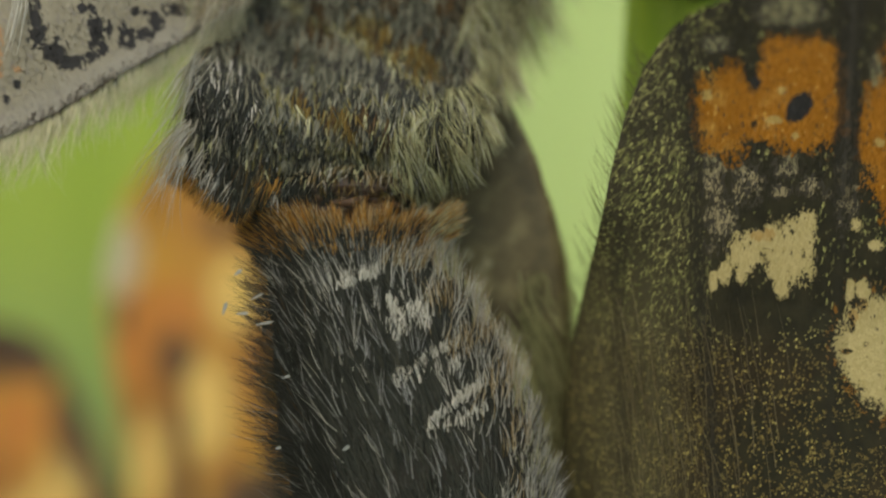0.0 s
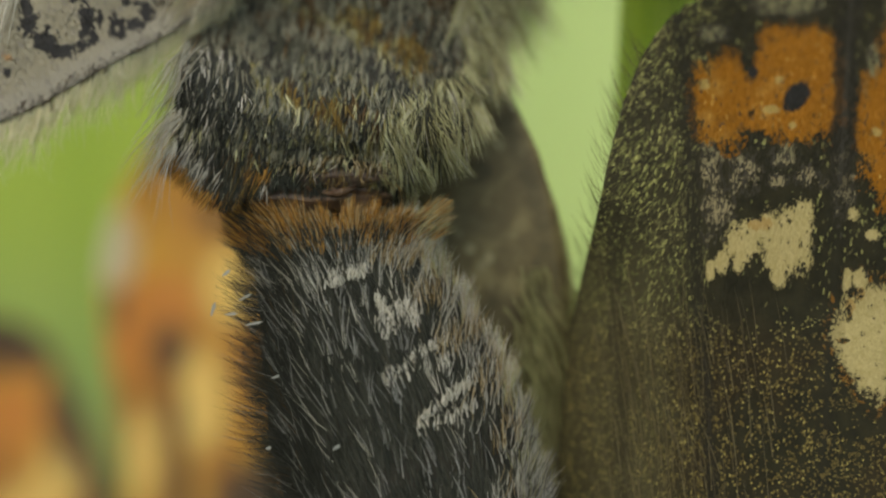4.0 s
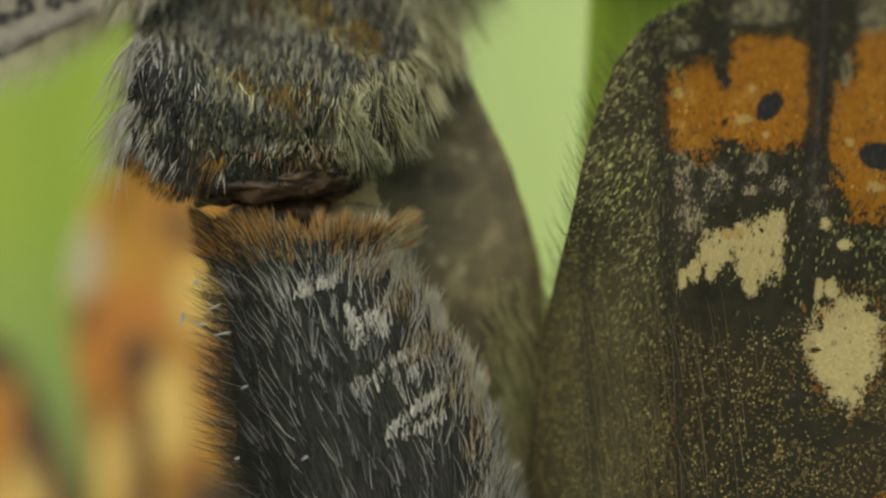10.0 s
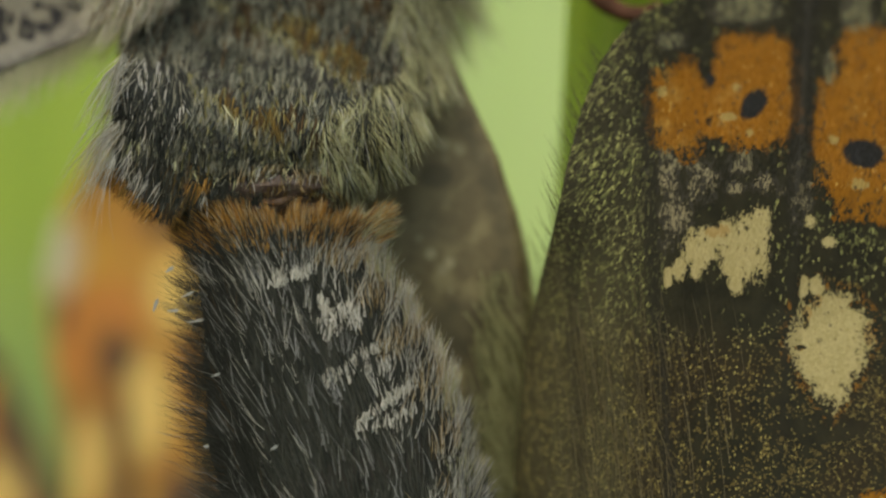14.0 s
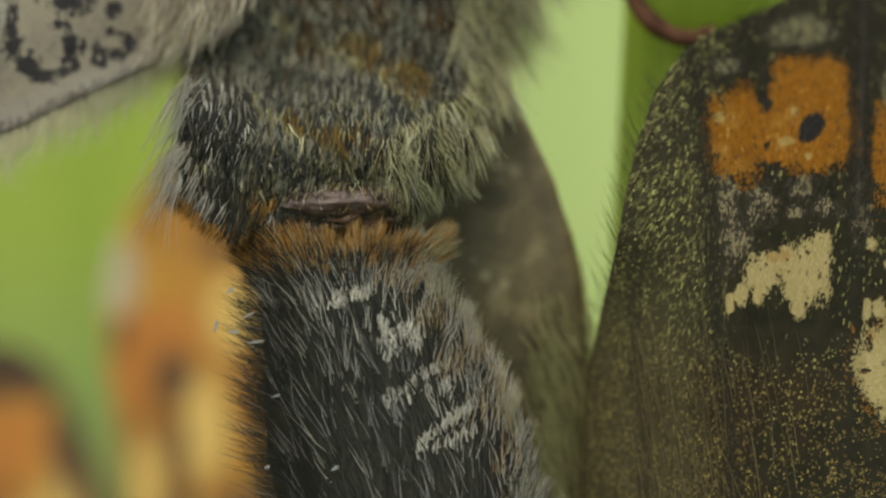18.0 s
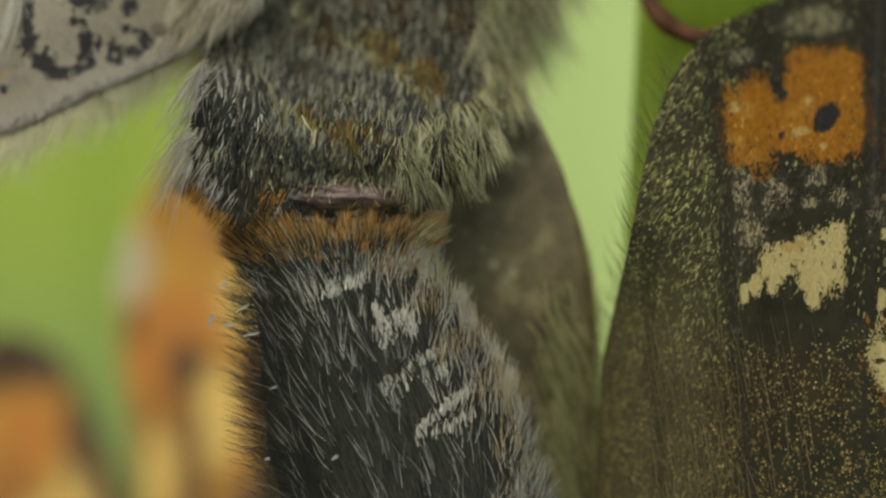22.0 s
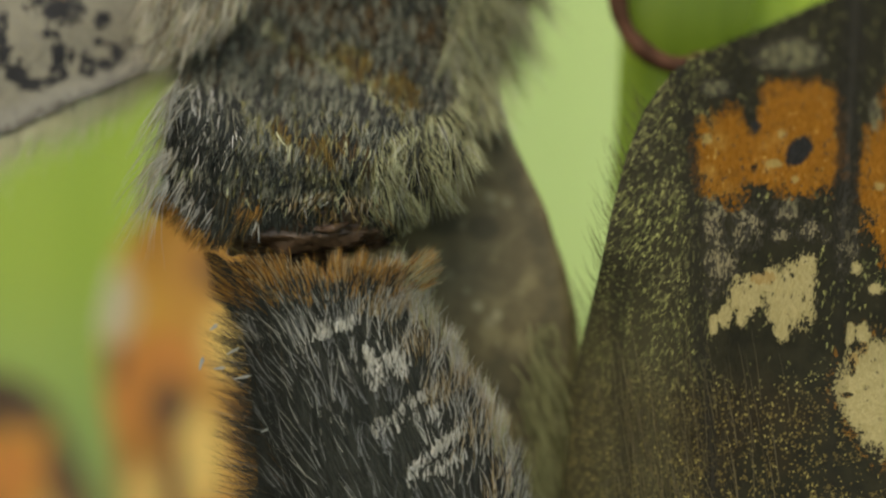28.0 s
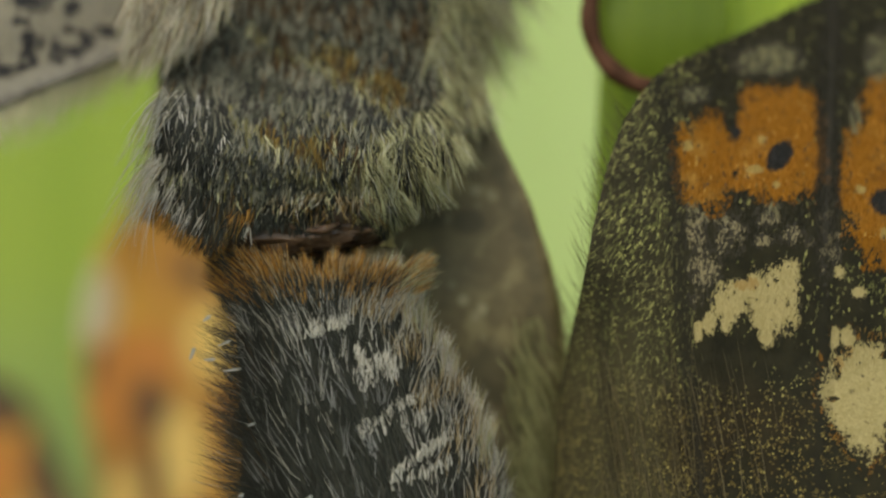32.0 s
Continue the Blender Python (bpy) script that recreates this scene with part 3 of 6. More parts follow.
UP_BASE, LOW_BASE = (640.0, -260.0, 100.0), (790.0, 1080.0, 100.0)
hanging = thing("butterfly", UP_BASE, "mottled furry butterfly hanging abdomen down, joined at the tip to another", "butterfly", "mating butterflies")
TOP = Trunk([(735, -260, 285), (702, -130, 276), (660, 0, 264), (616, 105, 260), (566, 200, 243), (528, 275, 213), (511, 325, 183)], 38, 0.42, 66, 0, 0.012, 1.7, 265)
v, f = TOP.mesh()
upper = part("abdomen", v, f, M_SKIN, hanging, "black abdomen under grey, cream and orange fur", U_PIVOT)
upper.location = place([U_PIVOT])[0] - place([UP_BASE])[0]


def clump(u, v, a=0.012, b=0.03):
    return math.sin(u * b + 2.1 * math.sin(v * a)) * 0.6 + math.sin(v * b * 1.3 + u * a) * 0.4


def gap(p, a, b):
    """The distance of p from the line between a and b."""
    x, y = b[0] - a[0], b[1] - a[1]
    t = min(1.0, max(0.0, ((p[0] - a[0]) * x + (p[1] - a[1]) * y) / (x * x + y * y)))
    return math.hypot(p[0] - a[0] - t * x, p[1] - a[1] - t * y)


def near(p, a, b, half):
    """Whether p lies within half of the line from a to b."""
    return gap(p, a, b) < half


def jitter(k):
    return rnd.normal(0, k, 3)


def away(p, line):
    """The distance of p from a bent line."""
    return min(gap(p, a, b) for a, b in zip(line[:-1], line[1:]))


def skin_net(trunk):
    """A net of points over a trunk's near side, with their s and phi."""
    net = [(s, phi) for s in np.linspace(0.05, 1.0, 110) for phi in np.linspace(-1.6, 1.6, 65)]
    return net, np.array([trunk.point(s, phi)[0][:2] for s, phi in net])


TOP_NET = skin_net(TOP)


def skin_at(trunk, u, v):
    """The point, normal and heading of the upper trunk's near side at (u, v) of the plan."""
    net, at = TOP_NET
    return trunk.point(*net[int(np.argmin(np.hypot(at[:, 0] - u, at[:, 1] - v)))])


def tuft(u, v, k=1.0):
    """-1 to 1: streaks along the fur in which one tone gathers."""
    return noise.noise(Vector((u / (15 * k), v / (34 * k), 3.7))) + 0.6 * noise.noise(Vector((u / (44 * k), v / (52 * k), 9.1)))


def choose(r, mix):
    """Picks a tone from pairs (share, tone); the last takes the rest."""
    for share, tone in mix:
        if r < share:
            return tone
        r -= share
    return mix[-1][1]


# the pale hem of each segment, and the patches between them: (from, to, half width, tones, length, width)
HEMS = [[(500, -2), (560, 32), (602, 57), (672, 102), (742, 153), (772, 180)], [(452, 112), (481, 165), (526, 203), (570, 241), (621, 264), (664, 276)], [(322, 228), (386, 252), (431, 267), (458, 300)]]
FIELDS = [((630, 36), (748, 126), 27, [(0.30, "amber"), (0.16, "brown"), (0.14, "hazel"), (1, "dark")], 32, 3.2),
          ((536, 186), (622, 230), 17, [(0.22, "amber"), (0.12, "brown"), (0.10, "hazel"), (1, "dark")], 30, 3.2),
          ((650, 214), (690, 250), 18, [(0.35, "brown"), (0.1, "cream"), (1, "dark")], 28, 3.4),
          ((606, 100), (772, 196), 19, [(0.12, "grey"), (1, "dark")], 26, 4.6),
          ((462, 92), (505, 128), 22, [(0.22, "grey"), (1, "dark")], 26, 4.6),
          ((452, 292), (580, 310), 14, [(0.03, "pale"), (0.06, "brown"), (1, "dark")], 18, 3.6),
          ((540, 40), (600, 92), 14, [(0.2, "grey"), (0.2, "brown"), (1, "dark")], 26, 4.6),
          ((790, 5), (850, 40), 24, [(0.4, "brown"), (0.2, "grey"), (1, "dark")], 30, 4.4),
          ((520, -70), (690, -10), 24, [(0.3, "brown"), (0.15, "grey"), (1, "dark")], 30, 4.4)]
heaps = {k: [] for k in ("dark", "grey", "pale", "cream", "orange", "brown", "tan", "amber", "ash", "hazel", "wisp", "steel")}
for i in range(33000):
    s, phi = rnd.uniform(0.02, 1.0), rnd.uniform(-1.85, 1.85)
    p, nn, d = TOP.point(s, phi)
    uu, vv = p[0], p[1]
    if vv < -130:
        continue
    r = min(1.0, max(0.0, rnd.rand() + 0.32 * tuft(uu, vv)))
    edge = abs(math.sin(phi))
    sway = clump(uu * 1.7 + 40, vv * 1.7, 0.02, 0.05)
    rag = clump(uu * 2.2, vv * 2.2)
    at = (uu + 5 * sway + rnd.normal(0, 3), vv + 11 + 6 * rag + rnd.normal(0, 3))
    steep = math.hypot(1.0, d[2])
    fall = 0.45 * d + np.array([0.10, 0.55, 0.6 * d[2]])
    lean = fall * 0.95 + nn * (0.26 / steep + 0.10 * edge) + jitter(0.10) + np.array([0.16 * clump(uu, vv) + 0.14 * sway, 0, 0])
    L, W = rnd.uniform(22, 36), rnd.uniform(4.0, 5.8)
    bend = np.array([rnd.normal(0, 0.12), 0.10, 0.0]) - nn * 0.06
    rightward = np.interp(vv, [-100, 0, 127, 170, 210, 305], [850, 828, 812, 762, 698, 664]) + 20 * clump(uu, vv)
    if uu > rightward and math.sin(phi) > 0.2:
        # long soft hairs of the flank, parted and curling in to the tip
        if (edge > 0.8 and rnd.rand() < (0.45 if vv > 90 else 0.68)) or (vv > 240 and rnd.rand() < 0.6):
            continue
        kind, L, W = choose(r, [(0.38, "cream"), (0.04, "pale"), (0.02, "grey"), (0.18, "hazel"), (0.06, "ash"), (1, "dark")]), rnd.uniform(42, 92) * (1.2 if vv < 160 else 1.0), rnd.uniform(1.2, 2.1)
        lean += np.array([0.22 * sway + 0.24, -0.1, 0]) + jitter(0.13)
        bend = np.array([-0.05 + 0.26 * sway, 0.22, 0.05])
    elif phi <= -1.35:
        if rnd.rand() < 0.45:
            continue
        kind, L, W = choose(rnd.rand(), [(0.07, "pale"), (0.04, "brown"), (0.02, "tan"), (1, "dark")]), rnd.uniform(35, 70), rnd.uniform(1.3, 2.0)
        lean += np.array([-0.25 + 0.3 * sway, 0.0, -0.1]) + jitter(0.1)
        bend = np.array([0.05, 0.42, 0.0])
        if vv > 190:
            if r > 0.13:
                kind = "dark"
            L, bend = 0.6 * L, np.array([-0.1, 0.1, 0.0])
    elif vv > 293 - 0.04 * (uu - 520) and uu > 440:
        if (r < 0.5 and vv > 311) or (r < 0.93 and uu > 606 + 12 * rag and vv > 294):
            continue
        kind = choose(r, [(0.08, "pale"), (0.06, "brown"), (0.12, "ash"), (1, "dark")])
        L, W = 14, 3.2
    else:
        hem = min(away(at, h) for h in HEMS)
        field = next((f for f in FIELDS if near(at, f[0], f[1], f[2] * (1 + 0.3 * rag))), None)
        bound = np.interp(at[1], [100, 121, 165, 215, 254, 300], [380, 456, 478, 450, 432, 448])
        if hem < 7 + 4 * rag:
            kind, L, W = choose(r, [(0.03, "cream"), (0.38, "hazel"), (0.22, "grey"), (1, "dark")] if uu > 460 else [(0.08, "cream"), (0.08, "pale"), (0.2, "grey"), (1, "dark")]), rnd.uniform(22, 38), rnd.uniform(2.6, 4.4)
            lean += np.array([0.22, 0, 0])
        elif field:
            kind, L, W = choose(r, field[3]), field[4] * rnd.uniform(0.8, 1.25), field[5] * rnd.uniform(0.85, 1.2)
        elif at[1] > 112 and uu < bound:
            # the black flank with single scales
            r = rnd.rand()
            if at[1] > 272:
                kind, L, W = choose(r, [(0.03, "grey"), (0.02, "pale"), (0.02, "brown"), (1, "dark")]), rnd.uniform(26, 48), rnd.uniform(1.4, 2.2)
            else:
                dense = 0.22 * max(0.0, 1 - abs(uu - 428) / 36) * max(0.0, 1 - abs(vv - 185) / 50) + 0.01
                kind, L, W = choose(r, [(dense + 0.03, "grey"), (0.04, "pale"), (1, "dark")]), rnd.uniform(22, 36), rnd.uniform(2.6, 4.1)
        elif near(at, (466, 236), (632, 276), 24):
            kind = choose(r, [(0.40, "grey"), (0.04, "cream"), (0.06, "hazel"), (0.10, "ash"), (1, "dark")])
            L, W = rnd.uniform(14, 24), rnd.uniform(4.4, 6.4)
        elif vv < max(at[0] * 0.62 - 315, 110):
            kind = choose(r, [(0.18, "grey"), (0.05, "brown"), (0.18, "ash"), (1, "dark")])
        else:
            kind = choose(r, [(0.33, "grey"), (0.06, "hazel"), (0.14, "ash"), (1, "dark")])
    if phi < -1.55 and kind == "dark" and vv < 120:
        kind = "cream" if r < 0.6 else "brown"
    flank = uu > max(rightward, 700) and math.sin(phi) > 0.2
    L = min(L, max(18, (365 - vv) * 0.6)) if uu > 440 and not flank else (min(L, max(26, (385 - vv) * 0.55)) if flank else L)
    if not flank and phi > -1.35:
        L *= steep
    if kind == "dark":
        L, W = rnd.uniform(22, 38) * steep, rnd.uniform(3, 5)
        lean, bend = fall + nn * 0.18 / steep + jitter(0.1), np.array([rnd.normal(0, 0.1), 0.05, 0.0])
    heaps[kind].append((p + nn * (-2 if kind == "dark" else 1), lean, nn, L, W, bend))

# the lobes of the tip: black, then an orange hem that hangs down, mostly on the longer lobe
for i in range(2200):
    phi = rnd.uniform(-1.7, -0.3) if i % 5 else rnd.uniform(-0.2, 1.5)
    s = rnd.uniform(0.965, 1.0)
    p, nn, d = TOP.point(s, phi)
    r = rnd.rand()
    kind = choose(r, [(0.05, "orange"), (0.06, "amber"), (0.12, "brown"), (1, "dark")])
    if phi > -0.15 and r < 0.6:
        kind = "pale"
    L = rnd.uniform(24, 50) * (0.7 if phi < -1.4 else 1.0) if phi < -0.1 else rnd.uniform(10, 22)
    if kind == "dark":
        L *= 0.6
    heaps[kind].append((p, d + nn * 0.15 + jitter(0.14), nn, L, rnd.uniform(1.8, 3.0), np.array([0, 0.1, 0])))
# bundles of thin white hairs that hang over the black lobe
for q in range(11):
    s0, phi0, slant = rnd.uniform(0.86, 0.95), -1.30 + 0.07 * q, rnd.normal(-0.12, 0.10)
    for i in range(rnd.randint(4, 9)):
        p, nn, d = TOP.point(s0 + rnd.normal(0, 0.012), phi0 + rnd.normal(0, 0.03))
        heaps["pale" if rnd.rand() < 0.75 else "steel"].append((p + nn * 3, d + nn * 0.16 + np.array([slant, 0, 0]) + jitter(0.05), nn, rnd.uniform(26, 54), rnd.uniform(1.3, 2.4), np.zeros(3)))
for i in range(620):
    p, nn, d = TOP.point(rnd.uniform(0.992, 1.0), rnd.uniform(-1.8, -0.6))
    heaps["orange" if rnd.rand() < 0.75 else "amber"].append((p, d + nn * 0.25 + np.array([-0.10, 0, 0.1]) + jitter(0.2), nn, rnd.uniform(26, 54), rnd.uniform(1.5, 2.4), np.array([-0.1, 0.1, 0])))
# hairs of the tip: rust over the clasper, short pale ones on the hem over the folds
for i in range(300):
    u0 = rnd.uniform(425, 560)
    p = np.array([u0, rnd.uniform(318, 372) - 0.1 * abs(u0 - 480), 6 + 0.25 * abs(u0 - 480) - 20 * rnd.rand()])
    kind = choose(rnd.rand(), [(0.26, "orange"), (0.22, "amber"), (0.2, "brown"), (0.05, "tan"), (1, "dark")])
    heaps[kind].append((p, np.array([0.004 * (u0 - 485), 1.0, -0.05]) + jitter(0.2), np.array([0, 0, -1.0]), rnd.uniform(14, 34), rnd.uniform(1.6, 2.8), np.array([0.1, 0.1, 0])))
for i in range(70):
    p = np.array([rnd.normal(468, 18), rnd.uniform(272, 340), -62.0 + 20 * rnd.rand()])
    heaps[choose(rnd.rand(), [(0.12, "orange"), (0.16, "amber"), (0.08, "tan"), (0.4, "dark"), (1, "brown")])].append((p, np.array([-0.38, 1.0, -0.02]) + jitter(0.16), np.array([0, 0, -1.0]), rnd.uniform(35, 78), rnd.uniform(0.9, 1.5), np.array([-0.05 + rnd.normal(0, 0.12), 0.1, 0.1])))
for i in range(150):
    p = np.array([rnd.normal(486, 13), rnd.uniform(278, 320), -46.0 + 10 * rnd.rand()])
    heaps[choose(rnd.rand(), [(0.4, "orange"), (0.3, "amber"), (1, "brown")])].append((p, np.array([-0.3, 1.0, -0.1]) + jitter(0.22), np.array([0, 0, -1.0]), rnd.uniform(20, 40), rnd.uniform(1.6, 2.6), np.array([-0.1, 0.1, 0])))
for i in range(230):
    u0 = rnd.uniform(480, 705)
    p = np.array([u0, 316 - 0.01 * (u0 - 500) - 34 * rnd.rand() + 10 * clump(u0 * 2, 0), -52 - 10 * rnd.rand() + 0.0009 * (u0 - 590) ** 2])
    heaps[choose(rnd.rand(), [(0.22, "pale"), (0.26, "tan"), (0.12, "cream"), (0.16, "ash"), (0.12, "amber"), (1, "brown")])].append((p, np.array([-0.45 + 0.35 * clump(u0 * 2.3, 0) + 0.003 * (u0 - 560), 0.8, -0.1]) + jitter(0.32), np.array([0, 0, -1.0]), rnd.uniform(8, 30), rnd.uniform(1.2, 2.2), np.array([0, 0.1, 0])))
for i in range(90):
    u0 = rnd.uniform(550, 725)
    p = np.array([u0, rnd.uniform(300, 346), -56 + 0.0016 * (u0 - 640) ** 2 - 4 * rnd.rand()])
    heaps[choose(rnd.rand(), [(0.3, "brown"), (0.3, "amber"), (0.15, "tan"), (1, "ash")])].append((p, np.array([0.003 * (u0 - 640) + 0.3 * clump(u0 * 3, 0), 0.7, -0.1]) + jitter(0.3), np.array([0, 0, -1.0]), rnd.uniform(12, 28), rnd.uniform(1.2, 2.0), np.array([0, 0.1, 0])))
# white hairs that fan out over the black flank
for i in range(22):
    p, nn, d = TOP.point(rnd.uniform(0.56, 0.92), rnd.uniform(-1.45, -0.62))
    fanned = np.array([-0.5 * (0.3 + rnd.rand()), 0, -0.12]) if rnd.rand() < 0.7 else np.array([0.2, 0, -0.1])
    heaps["pale"].append((p, d + nn * 0.2 + fanned + jitter(0.12), nn, rnd.uniform(40, 84), rnd.uniform(1.2, 1.9), np.array([0.25, 0.25, 0.05])))
# two fans of long curved hairs that stand off the flank
for u0, v0, su, sv, count, out in ((344, 108, 13, 12, 64, -0.80), (334, 168, 11, 18, 12, -0.80), (326, 220, 16, 9, 84, -0.95), (316, 268, 12, 12, 30, -0.90)):
    for i in range(count):
        p, nn, d = skin_at(TOP, u0 + rnd.normal(0, su), v0 + rnd.normal(0, sv))
        p[2] = min(p[2], 0.0)
        tone = choose(rnd.rand(), [(0.8, "pale"), (0.12, "grey"), (1, "tan")])
        heaps[tone].append((p, np.array([out + rnd.normal(0, 0.28), 0.80, -0.24]) + jitter(0.08), nn, rnd.uniform(70, 140), rnd.uniform(1.3, 2.0), np.array([0.16 + rnd.normal(0, 0.12), 0.30, 0.12])))
for i in range(40):
    p, nn, d = skin_at(TOP, rnd.normal(356, 20), rnd.normal(220, 8))
    heaps["pale" if rnd.rand() < 0.7 else "cream"].append((p, np.array([0.42 + rnd.normal(0, 0.22), 0.8, -0.22]), nn, rnd.uniform(35, 75), rnd.uniform(1.2, 2.0), np.array([-0.15, 0.2, 0.08])))
for i in range(60):
    p, nn, d = TOP.point(rnd.uniform(0.5, 0.95), rnd.uniform(-1.9, -1.4))
    tone = choose(rnd.rand(), [(0.4, "pale"), (0.3, "tan"), (0.15, "grey"), (1, "brown")])
    heaps[tone].append((p, np.array([-0.8, 0.6 + 0.2 * clump(p[0], p[1] * 2), 0.1]) + jitter(0.2), nn, rnd.uniform(35, 80), rnd.uniform(1.0, 1.6), np.array([0.15, 0.5, 0.0])))
# the long wisps at the wing's root
for i in range(2400):
    u0, v0 = rnd.normal(376, 46), rnd.uniform(-170, 5) + rnd.normal(0, 16)
    if not 290 < u0 < 510 or v0 > 18 - 0.7 * max(0.0, u0 - 375) - 0.4 * max(0.0, 330 - u0) + 16 * clump(u0 * 2, 0) or v0 < -150 + 0.5 * (400 - u0):
        continue
    p = np.array([u0, v0, 200 - 90 * rnd.rand() + 0.3 * abs(u0 - 400)])
    kind = choose(rnd.rand(), [(0.56, "wisp"), (0.08, "cream"), (0.12, "tan"), (0.08, "grey"), (1, "brown")])
    heaps[kind].append((p, np.array([-0.16 + 0.002 * (u0 - 380) + 0.14 * clump(u0, v0), 1.0, -0.3]) + jitter(0.13), np.array([0, 0, -1.0]), rnd.uniform(45, 95), rnd.uniform(1.5, 2.7), np.array([-0.14 + rnd.normal(0, 0.12), 0.0, 0.0])))

TONES = {"dark": (M_DARK, "black hairs"), "grey": (M_GREY, "grey scale-like hairs"), "pale": (M_PALE, "whitish hairs"), "cream": (M_CREAM, "greenish cream hairs"),
         "tan": (M_RUST, "tan hairs"), "orange": (M_ORANGE, "rust orange hairs"), "brown": (M_BROWN, "brown hairs"), "amber": (M_AMBER, "dull amber hairs"), "ash": (M_ASH, "ash grey hairs"), "hazel": (M_HAZEL, "olive hazel hairs"), "wisp": (M_WISP, "long soft beige wisps"), "steel": (M_STEEL, "steel grey hairs")}


def wear(heaps, body, pivot):
    for k, pick in heaps.items():
        fur("fur", pick, TONES[k][0], body, pivot, TONES[k][1])


wear(heaps, upper, U_PIVOT)


def lump(name, c, size, material, parent, origin, label="", rough=0.12, freq=3.0, seed=0, n=24):
    """An uneven rounded lump."""
    pts = []
    for j in range(n):
        th = math.pi * j / (n - 1)
        for i in range(2 * n):
            ph = math.pi * i / n
            d = Vector((math.sin(th) * math.cos(ph), -math.cos(th), math.sin(th) * math.sin(ph)))
            k = 1 + rough * noise.fractal(d * freq + Vector((seed, 0, 0)), 1.0, 2.0, 4)
            pts.append((c[0] + size[0] * d.x * k, c[1] + size[1] * d.y * k, c[2] + size[2] * d.z * k))
    return part(name, pts, grid_faces(2 * n, n, True), material, parent, label, origin)


# soft parts inside the tip
lump("membrane", (574, 362, 6), (124, 34, 44), M_WET, upper, U_PIVOT, "glossy dark brown membrane in the open tip", 0.30, 2.4)
lump("membrane", (630, 336, 12), (88, 32, 46), M_SOFT, upper, U_PIVOT, "glossy brown soft folds in the open tip", 0.22, 2.0, 5)
bulge = lump("membrane", (604, 326, 26), (118, 30, 44), M_FOLD, upper, U_PIVOT, "wet violet-brown folds that swell from the tip", 0.16, 2.2, 31, 34)
lump("clasper", (482, 368, 40), (60, 36, 46), M_SOFT, upper, U_PIVOT, "brown clasper under orange hairs", 0.3, 2.5, 9)
lump("clasper", (688, 352, 60), (42, 40, 40), M_SOFT, upper, U_PIVOT, "brown clasper under orange hairs", 0.3, 2.5, 14)
tube = []
for k in range(30):
    t = k / 29
    c = np.array([560 + 90 * t, 348 + 12 * math.sin(t * 3.1), -40 + 8 * math.sin(t * 7)])
    for q in range(8):
        b = q * math.pi / 4
        rr = 6 + 2 * math.sin(t * 11)
        tube.append(c + np.array([0, rr * math.cos(b), rr * math.sin(b)]))
part("fold", tube, grid_faces(8, 30, True), M_WET, upper, "shiny fold of the membrane", U_PIVOT)

# ---- its pale wing ----
def margin(a):
    """The free edge of the pale wing, a steps along it."""
    return np.array([0 + 0.883 * a, 250 - 0.469 * a - 0.00022 * (a - 150) ** 2 + 3 * math.sin(a * 0.02)])


M_SHORT = hair_material("margin_hair", (0.045, 0.034, 0.026), (0.15, 0.115, 0.085))
M_PALE_WING = pale_wing_material("pale_wing", T_PIVOT, False)
M_PALE_SCALE = pale_wing_material("pale_wing_scales", T_PIVOT, True)


def pale_point(a, b):
    m = margin(a)
    return (m[0] - 0.469 * b, m[1] - 0.883 * b, 0.5 / STEP + 0.05 * b + 6 * math.sin(b * 0.03) + 0.45 * max(0, a - 230))


pts = [pale_point(a, b) for b in np.linspace(0, 560, 46) for a in np.linspace(-320, 560, 60)]
tlwing = part("wing", pts, grid_faces(60, 46), M_PALE_WING, hanging, "pale grey-brown wing underside with black blotches and a dashed margin", T_PIVOT)
tlwing.location = place([T_PIVOT])[0] - place([UP_BASE])[0]
s = tlwing.modifiers.new("thick", "SOLIDIFY")
s.thickness = 0.00004


def scales(name, spots, heading, size, lift, material, parent, pivot, label):
    """Small overlapping scales, rounded at the tip; spots: points of the plan."""
    vs, fs = [], []
    for p in spots:
        ang = heading(p) + rnd.normal(0, 0.16)
        d, e = np.array([math.sin(ang), -math.cos(ang), -lift * rnd.uniform(0.4, 1.5)]), np.array([math.cos(ang), math.sin(ang), rnd.normal(0, 0.15)])
        l, w = size[0] * rnd.uniform(0.75, 1.2), size[1] * rnd.uniform(0.8, 1.2) * 0.5
        b = len(vs)
        p = np.asarray(p, float)
        vs += [p - e * w * 0.5, p + e * w * 0.5, p + d * l * 0.75 + e * w, p + d * l + e * w * 0.45, p + d * l - e * w * 0.45, p + d * l * 0.75 - e * w]
        fs.append((b, b + 1, b + 2, b + 3, b + 4, b + 5))
    return part(name, vs, fs, material, parent, label, pivot, "stuff", smooth=False)


spots = []
for b in np.arange(13, 330, 6.5):
    for a in np.arange(-230, 470, 6.5):
        x = pale_point(a + rnd.uniform(-3, 3), b + rnd.uniform(-3, 3))
        if x[1] > -190 and x[0] > -230:
            spots.append((x[0], x[1], x[2] - 2.5))
scales("wing_scale", spots, lambda p: math.pi - 0.5, (11, 7.0), 0.06, M_PALE_SCALE, tlwing, T_PIVOT, "fine pale and black wing scales")

